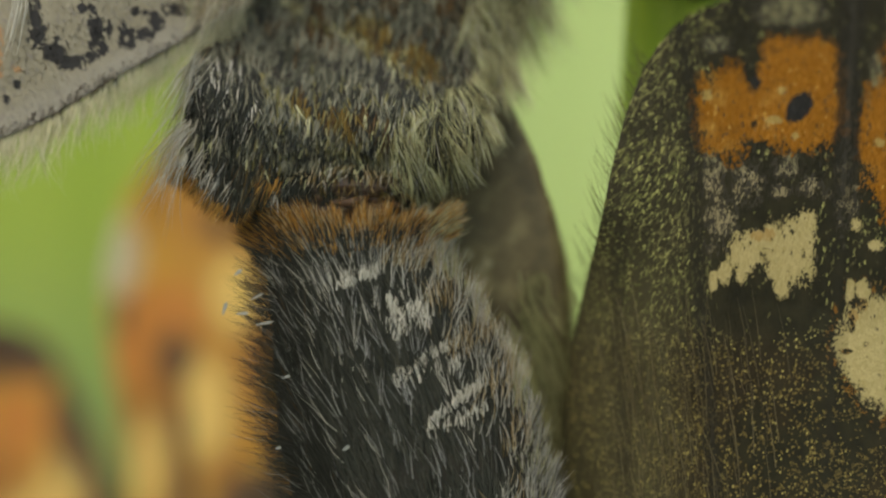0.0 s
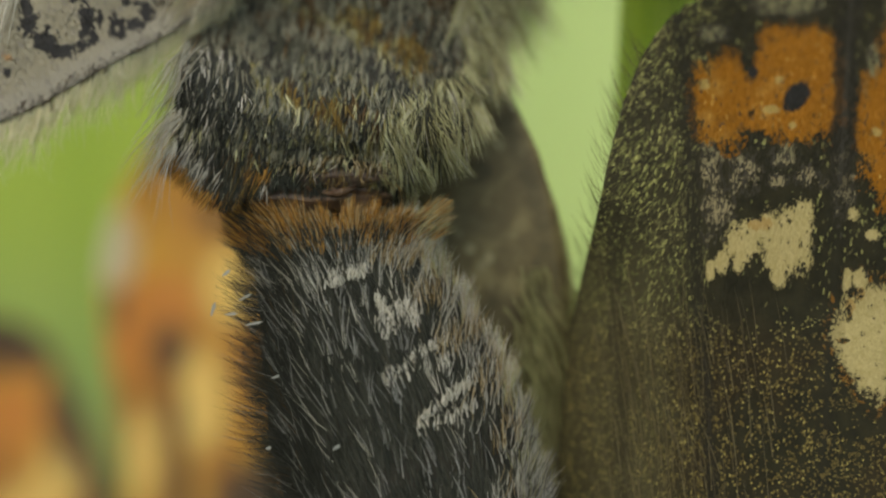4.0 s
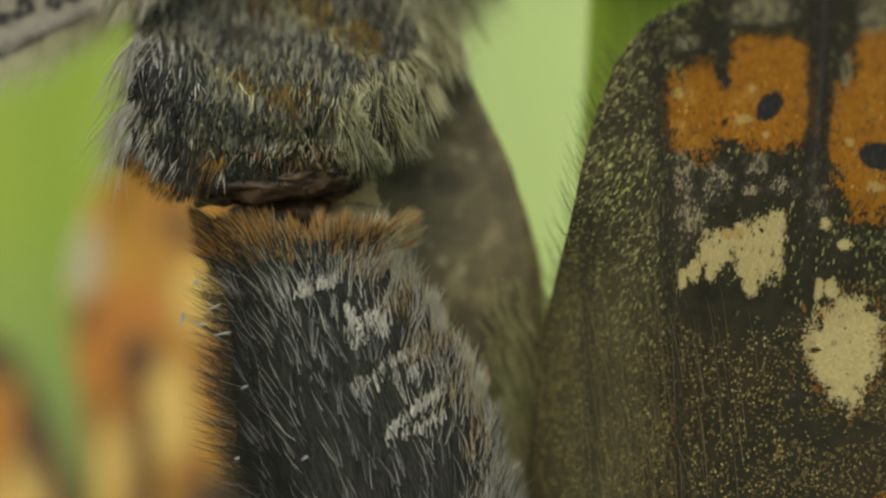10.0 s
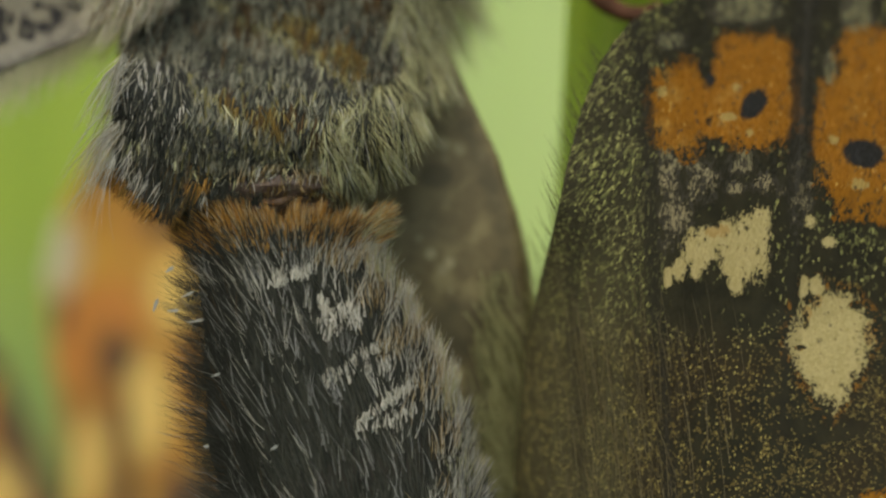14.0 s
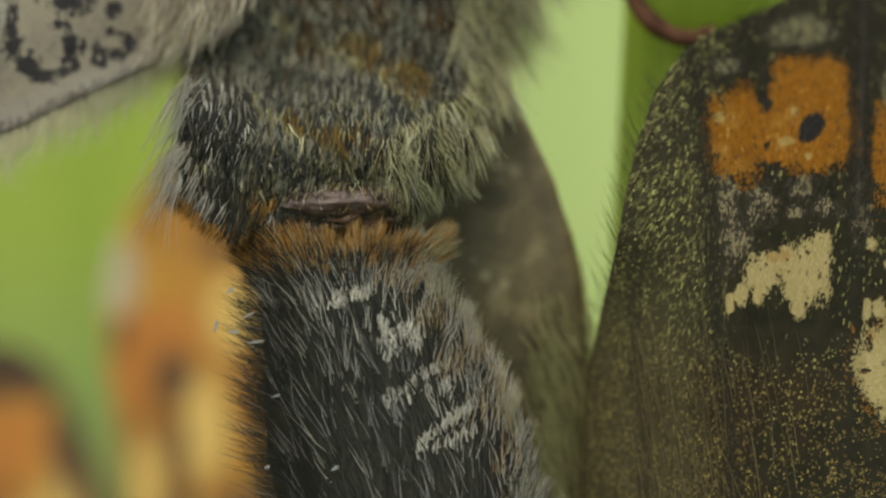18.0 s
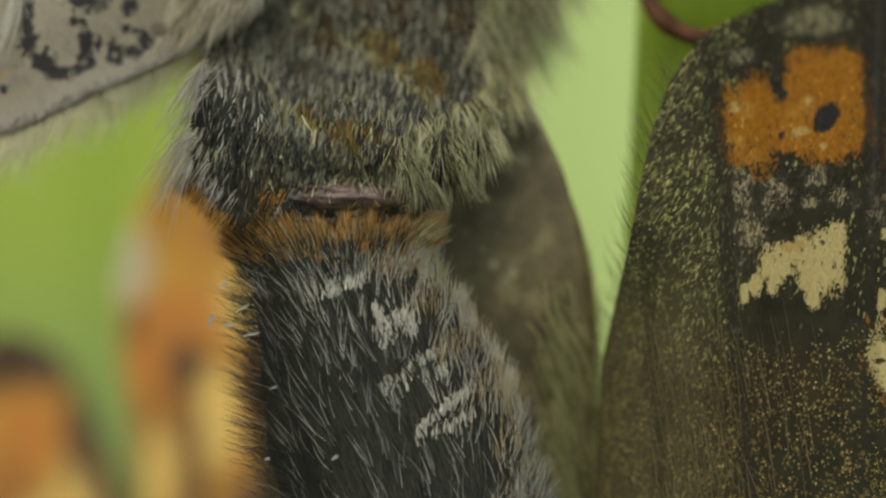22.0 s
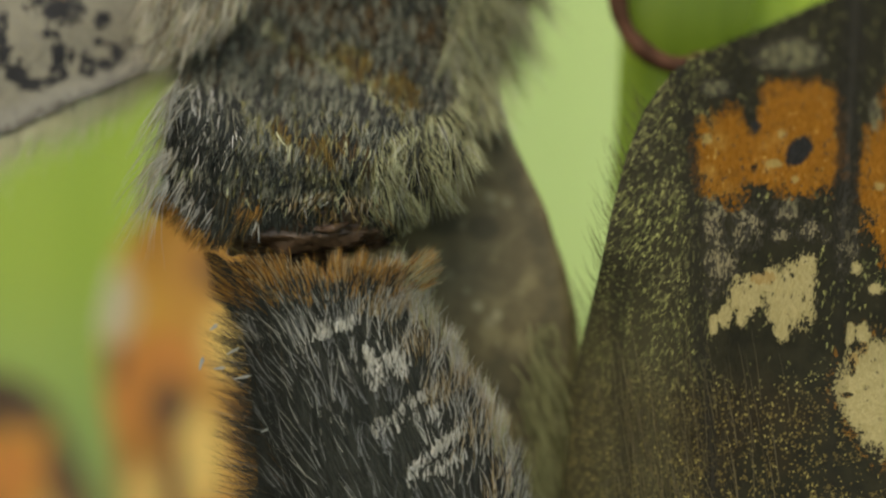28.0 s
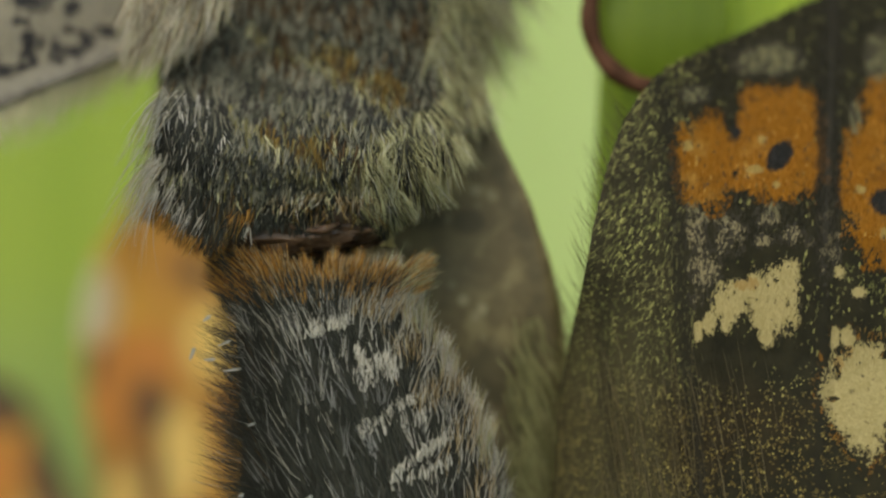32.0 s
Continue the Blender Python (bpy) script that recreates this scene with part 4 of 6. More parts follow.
pick = []
for i in range(2300):
    a = rnd.uniform(-300, 500)
    m = pale_point(a, rnd.uniform(0, 10))
    L = rnd.uniform(40, 135) * (1 if rnd.rand() < 0.7 else 0.5)
    pick.append((np.array(m) + np.array([0, 0, 4]), np.array([-0.16 + 0.14 * clump(a, 0), 1.0, 0.12]) + jitter(0.16), np.array([0, 0, -1.0]), L, rnd.uniform(0.9, 1.6), np.array([-0.1 + rnd.normal(0, 0.2), 0, 0.1])))
fur("fringe", pick, M_FRINGE, tlwing, T_PIVOT, "long cream fringe of hairs along the margin")
pick = []
for i in range(360):
    a = rnd.uniform(-300, 420)
    m = pale_point(a, rnd.uniform(0, 20))
    pick.append((np.array(m) + np.array([0, 0, -2]), np.array([-0.30, 0.95, -0.03]) + jitter(0.2), np.array([0, 0, -1.0]), rnd.uniform(10, 26), rnd.uniform(1.3, 2.4), np.zeros(3)))
fur("fringe", pick, M_SHORT, tlwing, T_PIVOT, "short brown hairs along the margin")
pick = [(np.array([rnd.uniform(28, 50), rnd.uniform(-60, 10), 34.0]), np.array([-0.16, 1, 0]) + jitter(0.05), np.array([0, 0, -1.0]), rnd.uniform(60, 120), 2.2, np.array([-0.08, 0, 0])) for i in range(16)]
fur("fringe", pick, M_PALE, tlwing, T_PIVOT, "few long whitish hairs lying on the wing")

M_TAN = hair_material("tan_membrane", (0.13, 0.095, 0.045), (0.20, 0.15, 0.075), 0.5, 0.1, 0.2)

# ---- the lower butterfly ----
standing = thing("butterfly", LOW_BASE, "black furry butterfly head down, with spotted wings, joined at the tip", "butterfly", "mating butterflies")
LOW = Trunk([(612, 384, 166), (626, 465, 158), (650, 560, 172), (675, 650, 195), (708, 750, 218), (745, 860, 217), (771, 960, 211), (793, 1060, 195)], 20, 0.42, 0, 34, 0.016, 0, 0, 21)
v, f = LOW.mesh()
lower = part("abdomen", v, f, M_SKIN, standing, "black abdomen with white scale patches and an orange-haired tip", L_PIVOT)
lower.location = place([L_PIVOT])[0] - place([LOW_BASE])[0]


WHITE = [((603, 496), (672, 486), 9), ((694, 584), (750, 566), 16), ((704, 682), (806, 650), 8), ((762, 774), (800, 756), 7), ((806, 752), (858, 732), 8), ((690, 540), (700, 560), 6)]
BARE = [((668, 622), (728, 628), 34), ((700, 720), (770, 728), 32), ((760, 842), (845, 850), 60), ((620, 530), (676, 536), 20), ((770, 610), (780, 630), 10)]
AMBER = [((690, 470), (758, 462), 15), ((764, 548), (790, 540), 18), ((812, 628), (862, 600), 22), ((872, 706), (892, 676), 18), ((900, 800), (925, 770), 16)]
heaps = {k: [] for k in ("dark", "steel", "grey", "pale", "cream", "orange", "brown", "tan", "amber", "ash")}
for i in range(24000):
    s, phi = rnd.uniform(0.0, 0.93), rnd.uniform(-1.8, 1.8)
    p, nn, d = LOW.point(s, phi)
    uu, vv = p[0], p[1]
    r = min(1.0, max(0.0, rnd.rand() + 0.12 * tuft(uu, vv, 1.2)))
    side = math.sin(phi)
    up = -d
    sway = clump(uu * 1.7 + 40, vv * 1.7, 0.02, 0.05)
    rag = clump(uu * 3, vv * 3)
    lean = up * 0.95 + nn * (0.2 + 0.16 * abs(side)) + jitter(0.11) + np.array([0.16 * clump(uu, vv) + 0.2 * sway, 0, 0])
    bend = up * 0.1 - nn * 0.15 + np.array([rnd.normal(0, 0.16), 0, 0])
    kind = "dark"
    L, W = rnd.uniform(28, 50), rnd.uniform(3, 4.6)
    at = (uu, vv)
    patch = any(near(at, a, b, h * (1 + 0.4 * rag)) for a, b, h in WHITE)
    bare = any(near(at, a, b, h * (1 + 0.25 * rag)) for a, b, h in BARE)
    amber = any(near(at, a, b, h * (1 + 0.3 * rag)) for a, b, h in AMBER)
    rim = uu - np.interp(vv, [370, 464, 530, 598, 645, 766, 900], [720, 752, 808, 852, 884, 916, 938])
    if patch:
        kind, L, W = ("pale" if r < 0.6 else "dark"), rnd.uniform(10, 22), rnd.uniform(2.2, 4.1)
        lean = up + nn * 0.22 + np.array([0.25, 0, 0]) + jitter(0.12)
    elif amber and rim < 14:
        kind = choose(r, [(0.20, "tan"), (0.03, "amber"), (0.09, "pale"), (1, "dark")])
        L, W = rnd.uniform(26, 52), rnd.uniform(1.4, 2.3)
        lean += np.array([0.2, 0, 0])
    elif rim > 9 * sway + 8 * rag:
        # the pale rim of the flank
        kind = choose(r, [(0.2, "cream"), (0.34, "pale"), (0.08, "tan"), (1, "dark")] if vv < 740 else [(0.06, "cream"), (0.18, "pale"), (0.16, "steel"), (0.14, "ash"), (1, "dark")])
        L, W = rnd.uniform(30, 62), rnd.uniform(1.3, 2.2)
        lean += np.array([0.22 + 0.2 * sway, 0, 0])
    elif bare:
        kind = choose(r, [(0.02, "steel"), (1, "dark")])
        L, W = rnd.uniform(36, 70), rnd.uniform(1.4, 2.2)
    elif side > 0.42:
        kind = choose(r, [(0.11, "pale"), (0.01, "steel"), (0.012, "tan"), (1, "dark")])
        L, W = rnd.uniform(26, 52), rnd.uniform(1.3, 2.2)
        lean += np.array([0.10 + 0.2 * sway, 0, 0])
    elif side > -0.62:
        # thin grey hairs, thickest in the middle
        thick = max(0.0, 1 - abs(uu - np.interp(vv, [500, 620, 745], [600, 590, 610])) / 90) * min(1.0, max(0.0, (vv - 490) / 60)) * max(0.0, 1 - max(0, vv - 700) / 110)
        few = 0.6 if vv > 640 or side < -0.35 else 1.0
        kind = choose(r, [(0.008 + 0.035 * thick, "steel"), (few * ((0.036 if vv < 720 else 0.014) + 0.03 * thick), "pale"), (1, "dark")])
        L, W = rnd.uniform(32, 74), rnd.uniform(1.0, 1.6) + (1.6 * thick * (r < 0.03))
        lean += np.array([0.3 * side, 0, 0])
    elif side > -0.85:
        kind = choose(r, [(0.06, "steel"), (0.015, "brown"), (1, "dark")])
        L, W = rnd.uniform(40, 72), rnd.uniform(1.5, 2.3)
    else:
        kind = choose(rnd.rand(), [(0.06, "brown"), (0.04, "steel"), (1, "dark")])
        if r > 0.42:
            continue
        L, W = rnd.uniform(35, 100), rnd.uniform(0.9, 1.5)
        lean = up * 0.55 + nn * 0.9 + jitter(0.18)
    if kind == "dark" and side > -0.62:
        lean = up + nn * 0.12 + jitter(0.07)
        W = rnd.uniform(3, 5)
    if vv < 492 + 12 * clump(uu, vv) and not (patch or amber) and rim < 0 and rnd.rand() < 0.72:
        kind = "dark"
    L = min(L, max(16, (vv - 400) * 0.7))
    heaps[kind].append((p + nn * (-2 if kind == "dark" else 3), lean, nn, L, W, bend))

# the white patches lie thick, ragged at their foot
for a, b, h in WHITE:
    for i in range(int(h * 0.15 * (h + np.hypot(b[0] - a[0], b[1] - a[1])))):
        t = rnd.rand()
        at = np.array(a) + t * (np.array(b) - np.array(a)) + rnd.normal(0, 1, 2) * (h * 0.5, h * 0.45) + np.array([0, 2 * math.sin(t * 7 + a[0])])
        s = min(np.linspace(0.02, 0.9, 160), key=lambda q: abs(LOW.row(q)[1] - at[1]))
        c = LOW.row(s)
        if abs(at[0] - c[0]) < c[2] * 0.95:
            p, nn, d = LOW.point(s, math.asin((at[0] - c[0]) / c[2]))
            heaps["pale"].append((p + nn * rnd.uniform(0, 5), -d + nn * 0.2 + np.array([0.2, 0, 0]) + jitter(0.22), nn, rnd.uniform(9, 22), rnd.uniform(2.4, 5.4), -nn * 0.1))

# the orange crown round the tip, black at its foot
for i in range(5400):
    phi = rnd.uniform(-1.75, 1.75)
    s = 0.12 * rnd.rand() ** 1.6
    p, nn, d = LOW.point(s, phi)
    r = rnd.rand()
    side = math.sin(phi)
    kind = "orange" if r < 0.48 + 0.1 * side else ("amber" if r < 0.54 + 0.1 * side else ("tan" if r < 0.8 + 0.12 * side else ("brown" if r < 0.93 else "dark")))
    if side > 0.8 and r < 0.3:
        kind = "cream"
    if side < -0.7 and r > 0.4:
        kind = "dark"
    fan = np.array([0.62 * side + 0.3 * side ** 3, 0, 0])
    heaps[kind].append((p, -d + nn * 0.12 + fan + np.array([0.22 * clump(p[0] * 3 + 20, 0, 0.02, 0.06), 0, 0]) + jitter(0.13 + 0.14 * max(0.0, side)), nn, rnd.uniform(22, 66) * (1.0 - 0.22 * max(0.0, side) ** 3) * (0.92 - 0.14 * math.cos(phi) + 0.3 * clump(p[0] * 2.5, 0, 0.02, 0.06)), rnd.uniform(1.3, 2.3), np.array([0, -0.05, 0]) + fan * 0.3))
for i in range(600):
    phi, s = rnd.uniform(-1.75, 1.3), rnd.uniform(0.04, 0.13)
    p, nn, d = LOW.point(s, phi)
    heaps["dark"].append((p + nn * 4, -d + nn * 0.16 + np.array([0.6 * math.sin(phi), 0, 0]) + jitter(0.14), nn, rnd.uniform(20, 44), rnd.uniform(2, 3.4), np.zeros(3)))
for i in range(260):
    phi, s = rnd.uniform(-1.2, 1.3), rnd.uniform(0.10, 0.2)
    p, nn, d = LOW.point(s, phi)
    heaps["steel" if rnd.rand() < 0.4 else "pale"].append((p, -d + nn * 0.3 + np.array([0.5 * math.sin(phi), 0, 0]) + jitter(0.16), nn, rnd.uniform(30, 60), rnd.uniform(1.2, 1.9), np.zeros(3)))
# the pale tuft beside the crown
for i in range(420):
    t = rnd.rand()
    p = np.array([738 + 52 * t + rnd.normal(0, 11), 398 + 110 * t + rnd.normal(0, 10), 8 + 30 * rnd.rand()])
    heaps[choose(rnd.rand(), [(0.45, "cream"), (0.4, "pale"), (1, "tan")])].append((p, np.array([0.28, -1.0, -0.05]) + jitter(0.2), np.array([0, 0, -1.0]), rnd.uniform(26, 52), rnd.uniform(1.2, 2.0), np.array([0.1, 0, 0])))
wear(heaps, lower, L_PIVOT)
lump("membrane", (712, 378, 70), (50, 36, 34), M_TAN, lower, L_PIVOT, "dull tan soft membrane within the tip", 0.45, 2.6, 3)

# a pale lump added to brighten the shaded gap beside the tip
M_BUFF = hair_material("buff_filler", (0.46, 0.37, 0.15), (0.62, 0.51, 0.24), 0.8, 0.6, 0.05)
lump("buff_fill", (698, 334, 98), (46, 46, 14), M_BUFF, lower, L_PIVOT, "pale buff lump added by the tip to brighten the gap, out of focus", 0.4, 2.6, 8)
lump("membrane", (600, 368, 118), (122, 54, 36), M_SOFT, lower, L_PIVOT, "dark brown membrane within the tip", 0.25, 2.0, 21)

# loose wing scales that stick to the fur
M_FLAKE = hair_material("loose_flake", (0.30, 0.31, 0.29), (0.52, 0.52, 0.47), 0.5, 0.4, 0.3)
for u0, v0, w0, ang, l, w in ((422, 482, -60, 0.9, 24, 12), (398, 545, -70, 0.3, 34, 12), (455, 525, -60, 1.1, 36, 8), (430, 555, -50, 1.5, 30, 10), (205 + 265, 572, -75, 1.4, 44, 8),
                              (613, 793, -95, 1.0, 20, 11), (493, 793, -70, 1.3, 14, 10), (507, 667, -75, 1.2, 22, 7), (598, 537, -72, 0.4, 8, 7)):
    d, e = np.array([math.sin(ang), -math.cos(ang), -0.2]), np.array([math.cos(ang), math.sin(ang), 0.15])
    c = np.array([u0, v0, w0], float)
    l, w = 0.75 * l, 0.6 * w
    pts = [c - d * l / 2 - e * w * 0.2, c - d * l / 2 + e * w * 0.2, c + e * w / 2 + d * l * 0.2, c + d * l / 2, c - e * w / 2 + d * l * 0.2]
    q = [x + np.array([0, 0, 2.0]) for x in pts]
    part("loose_scale", pts + q, [(0, 1, 2, 3, 4), (9, 8, 7, 6, 5)] + [(k, (k + 1) % 5, (k + 1) % 5 + 5, k + 5) for k in range(5)], M_FLAKE, lower, "", L_PIVOT, smooth=False)

# ---- its spotted wing ----
M_OLIVE = hair_material("olive_hair", (0.07, 0.065, 0.025), (0.18, 0.165, 0.07))
M_SPOT = spotted_wing_material("spotted_wing", W_PIVOT, False)
M_SPOT_SCALE = spotted_wing_material("spotted_wing_scales", W_PIVOT, True)


def wing_left(v):
    return np.interp(v, [-120, -90, -60, -20, 0, 30, 60, 120, 200, 300, 420, 620, 882, 1200], [1750, 1500, 1432, 1345, 1292, 1222, 1182, 1140, 1108, 1082, 1058, 1012, 992, 984])


def wing_depth(u, v, l):
    curl = min(1.0, max(0.0, (v - 330) / 340))
    curl = curl * curl * (3 - 2 * curl)
    rise = 0.22 + 0.48 * min(1.0, max(0.0, (u - 1180) / 150))
    return (16 + 224 * curl) * math.exp(-max(0, u - l) / 95) + 8 * math.sin(u * 0.012) + rise * max(0.0, 340 - v) + 0.08 * max(0.0, u - 1320) - 0.05 * max(0.0, v - 440)


def wing_skin(u, v, l):
    """Where scales sit: clear of the membrane, more so where it curls."""
    return wing_depth(u, v, l) - 4.5 - 14 * math.exp(-max(0, u - l) / 95) * min(1.0, max(0.0, (v - 330) / 340))


def wing_point(x, v):
    """x: 0 at the free edge, 1 at the far side."""
    l = wing_left(v)
    u = l + (1900 - l) * x ** 2.2
    return (u, v, wing_depth(u, v, l))


pts = [wing_point(x, v) for v in np.concatenate([np.linspace(-120, 60, 20), np.linspace(75, 1200, 70)]) for x in np.linspace(0, 1, 64)]
rwing = part("wing", pts, grid_faces(64, 90), M_SPOT, standing, "blackish speckled wing with orange and cream spots", W_PIVOT)
rwing.location = place([W_PIVOT])[0] - place([LOW_BASE])[0]
s = rwing.modifiers.new("thick", "SOLIDIFY")
s.thickness = 0.00005
spots = []
for v in np.arange(-110, 1030, 4.6):
    l = wing_left(v)
    for u in np.arange(l + 2, 1730, 4.6):
        uu, vv = u + rnd.uniform(-2.6, 2.6), v + rnd.uniform(-2.4, 2.4)
        if vv > 570 + 25 * clump(uu, 0):
            continue
        if min(abs(uu - 1512 + 0.06 * vv) - 4, abs(uu - 1203 - 0.075 * vv) - 1) > 0:
            spots.append((uu, vv, wing_skin(uu, vv, l)))
scales("wing_scale", spots, lambda p: 0.12 + 0.5 * max(0.0, min(1.0, (1260 - p[0]) / 120)), (11.5, 3.0), 0.12, M_SPOT_SCALE, rwing, W_PIVOT, "overlapping black, cream and orange wing scales")
spots = []
for k, v in enumerate(np.arange(545, 1030, 3.4)):
    l = wing_left(v)
    for u in np.arange(l + 2 + 2.2 * (k % 2), 1730, 4.4):
        uu, vv = u + rnd.uniform(-1.4, 1.4), v + rnd.uniform(-0.9, 0.9) + 2.5 * math.sin(u * 0.03)
        if vv > 570 + 25 * clump(uu, 0) and min(abs(uu - 1512 + 0.06 * vv) - 5, abs(uu - 1203 - 0.075 * vv) - 2) > 0:
            spots.append((uu, vv, wing_skin(uu, vv, l)))
scales("wing_scale", spots, lambda p: 0.12 + 0.5 * max(0.0, min(1.0, (1260 - p[0]) / 120)), (4.9, 3.9), 0.09, M_SPOT_SCALE, rwing, W_PIVOT, "finer dark and amber wing scales in rows")
pick = []
for i in range(170):
    v = rnd.uniform(110, 760)
    pick.append((np.array([wing_left(v) + 3, v, wing_depth(wing_left(v), v, wing_left(v))]), np.array([-0.55, -0.8, 0.1]) + jitter(0.14), np.array([0, 0, -1.0]), rnd.uniform(22, 75), rnd.uniform(0.8, 1.4), np.array([0.05, -0.15, 0])))
fur("fringe", pick, M_OLIVE, rwing, W_PIVOT, "sparse fine dark hairs along the edge")
pick = []
for i in range(300):
    u0, v0 = rnd.normal(1185, 75), rnd.uniform(600, 1060)
    pick.append((np.array([u0, v0, wing_depth(u0, v0, wing_left(v0)) - 5]), np.array([-0.10, -1.0, -0.06]) + jitter(0.07), np.array([0, 0, -1.0]), rnd.uniform(60, 160), rnd.uniform(1.1, 1.8), np.array([-0.05, 0, 0.0])))
fur("fringe", pick, M_UMBER, rwing, W_PIVOT, "long fine brown hairs lying on the wing")

for u0, slope, v0, v1, t in ((1512, -0.06, -80, 1100, 2.2), (1203, 0.075, 40, 1100, 1.2), (1082, 0.03, 380, 1100, 1.0)):
    pts = []
    for v in np.linspace(v0, v1, 50):
        u = u0 + slope * v + 7 * math.sin(v * 0.009 + u0) + 3 * math.sin(v * 0.031)
        for q in range(6):
            b = q * math.pi / 3
            pts.append((u + t * math.cos(b), v, wing_depth(u, v, wing_left(v)) - 2 + 0.8 * t * math.sin(b)))
    part("vein", pts, grid_faces(6, 50, True), M_VEIN, rwing, "dark raised vein", W_PIVOT)

# ---- its dull wing, half hidden ----
M_DULL = dull_wing_material(M_PIVOT)


def dull_right(v):
    return np.interp(v, [-400, 0, 100, 180, 280, 400, 520, 700, 900, 1200], [700, 820, 866, 902, 950, 984, 1000, 1004, 1000, 990])


pts = []
for v in np.linspace(-300, 1200, 60):
    r_ = dull_right(v)
    for x in np.linspace(0, 1, 24):
        u = 560 + (r_ - 560) * x
        pts.append((u, v, 2.6 / STEP + 60 * (1 - x) ** 2 + 12 * math.sin(v * 0.01)))
mwing = part("wing", pts, grid_faces(24, 60), M_DULL, standing, "dull olive-brown wing with a hairy edge, out of focus", M_PIVOT)
mwing.location = place([M_PIVOT])[0] - place([LOW_BASE])[0]
s = mwing.modifiers.new("thick", "SOLIDIFY")
s.thickness = 0.00005
pick = []
for i in range(1300):
    v = rnd.uniform(330, 1100)
    inn = rnd.uniform(0, 60) if v > 600 and rnd.rand() < 0.5 else rnd.uniform(0, 6)
    run = (dull_right(v) - dull_right(v - 60)) / 60
    pick.append((np.array([dull_right(v) - inn, v, 2.6 / STEP - 6]), np.array([-run + (0.16 if inn < 6 else -0.15), -1.0, -0.05]) + jitter(0.09), np.array([0, 0, -1.0]), rnd.uniform(35, 90) * min(1.0, (v - 300) / 300), rnd.uniform(1.4, 2.2), np.array([0.08, 0, 0])))
fur("fringe", pick, M_HAZEL, mwing, M_PIVOT, "pale hairs along the edge")
M_SHEER = hair_material("sheer_hair", (0.29, 0.28, 0.12), (0.45, 0.42, 0.20), 0.6, 0.4)
pick = []
for i in range(430):
    v = rnd.uniform(480, 1050)
    root = np.array([944 - 0.06 * (v - 540) + rnd.normal(0, 22), v, 2.6 / STEP - 14 - 40 * rnd.rand()])
    pick.append((root, np.array([0.42 + 0.16 * clump(v * 2, 0), 1.0, -0.1]) + jitter(0.12), np.array([0, 0, -1.0]), rnd.uniform(40, 95) * min(1.0, 0.4 + (v - 480) / 150), rnd.uniform(1.8, 3.2), np.array([0.05, 0.1, 0])))
fur("fringe", pick, M_SHEER, mwing, M_PIVOT, "sheer buff hairs hanging over the edge")

# ---- its far wings, lit through ----
ORANGE_PIVOT, BROWN_PIVOT = (320.0, 560.0, 1900.0), (20.0, 760.0, 2200.0)
M_FAR = backlit_wing_material("backlit_wing", ORANGE_PIVOT,
                              [(235, 610, 45, 90), (300, 560, 60, 60)], [(365, 720, 42, 90), (265, 820, 32, 90), (420, 520, 50, 70)],
                              [(310, 630, 30, 50), (215, 560, 12, 40), (190, 720, 18, 60), (320, 760, 14, 60), (330, 880, 20, 80), (390, 400, 26, 30), (470, 900, 80, 70), (200, 900, 18, 90)], [(208, 450, 42, 70)])
M_FAR2 = backlit_wing_material("backlit_brown_wing", BROWN_PIVOT,
                               [(30, 750, 50, 70)], [(120, 860, 50, 60), (60, 930, 60, 60)],
                               [(60, 628, 95, 46), (128, 740, 34, 110), (180, 860, 30, 100), (-80, 630, 110, 60), (20, 600, 80, 40)], None)


def far_wing(name, rows, pivot, material, label, tilt):
    pts = []
    for v in np.linspace(rows[0][0], rows[-1][0], 40):
        l, r_ = (np.interp(v, [q[0] for q in rows], [q[k] for q in rows]) for k in (1, 2))
        for x in np.linspace(0, 1, 16):
            u = l + (r_ - l) * x
            pts.append((784 + (u - 784), v, pivot[2] + tilt * (x - 0.5) + 20 * math.sin(x * 9)))
    ob = part(name, pts, grid_faces(16, 40), material, standing, label, pivot)
    ob.location = place([pivot])[0] - place([LOW_BASE])[0]
    m = ob.modifiers.new("thick", "SOLIDIFY")
    m.thickness = 0.00005
    return ob


far_wing("wing", [(235, 345, 420), (270, 285, 600), (340, 232, 660), (400, 205, 670), (480, 186, 680), (620, 196, 700), (760, 218, 700), (1150, 260, 720)], ORANGE_PIVOT, M_FAR,
         "orange and cream wing with dark spots, glowing softly out of focus", 60)
far_wing("wing", [(575, -40, 20), (610, -240, 90), (680, -300, 125), (780, -320, 170), (880, -330, 215), (1150, -330, 270)], BROWN_PIVOT, M_FAR2,
         "brown-rimmed orange and cream wing, softly out of focus", 40)

# ---- the rounded leaf with its reddish rim ----
rimleaf = thing("rimmed_leaf", R_PIVOT, "small rounded green leaf with a red-brown rim", "leaf")
nl = leaf_material("round_leaf", (0.075, 0.115, 0.004), (0.12, 0.165, 0.01), 900, 0.35)
pts, RAD = [], 122
for j in range(10):
    for i in range(48):
        a = 2 * math.pi * i / 48
        rr = RAD * j / 9
        pts.append((R_PIVOT[0] + rr * math.cos(a), R_PIVOT[1] + rr * math.sin(a) * 1.05 - (160 * (j / 9) if math.sin(a) < -0.2 else 0), R_PIVOT[2] + 30 + 20 * (j / 9) ** 2))
ob = part("leaf_blade", pts, grid_faces(48, 10, True), nl, rimleaf, "", R_PIVOT)
n = Nodes("red_rim")
co = n.coords()
rimmat = n.finish(n.mix(n.step(n.noise(co, 1500, 3), 0.35, 0.65), (0.04, 0.017, 0.008), (0.08, 0.034, 0.018)), 0.7, gloss=0.1)
pts = []
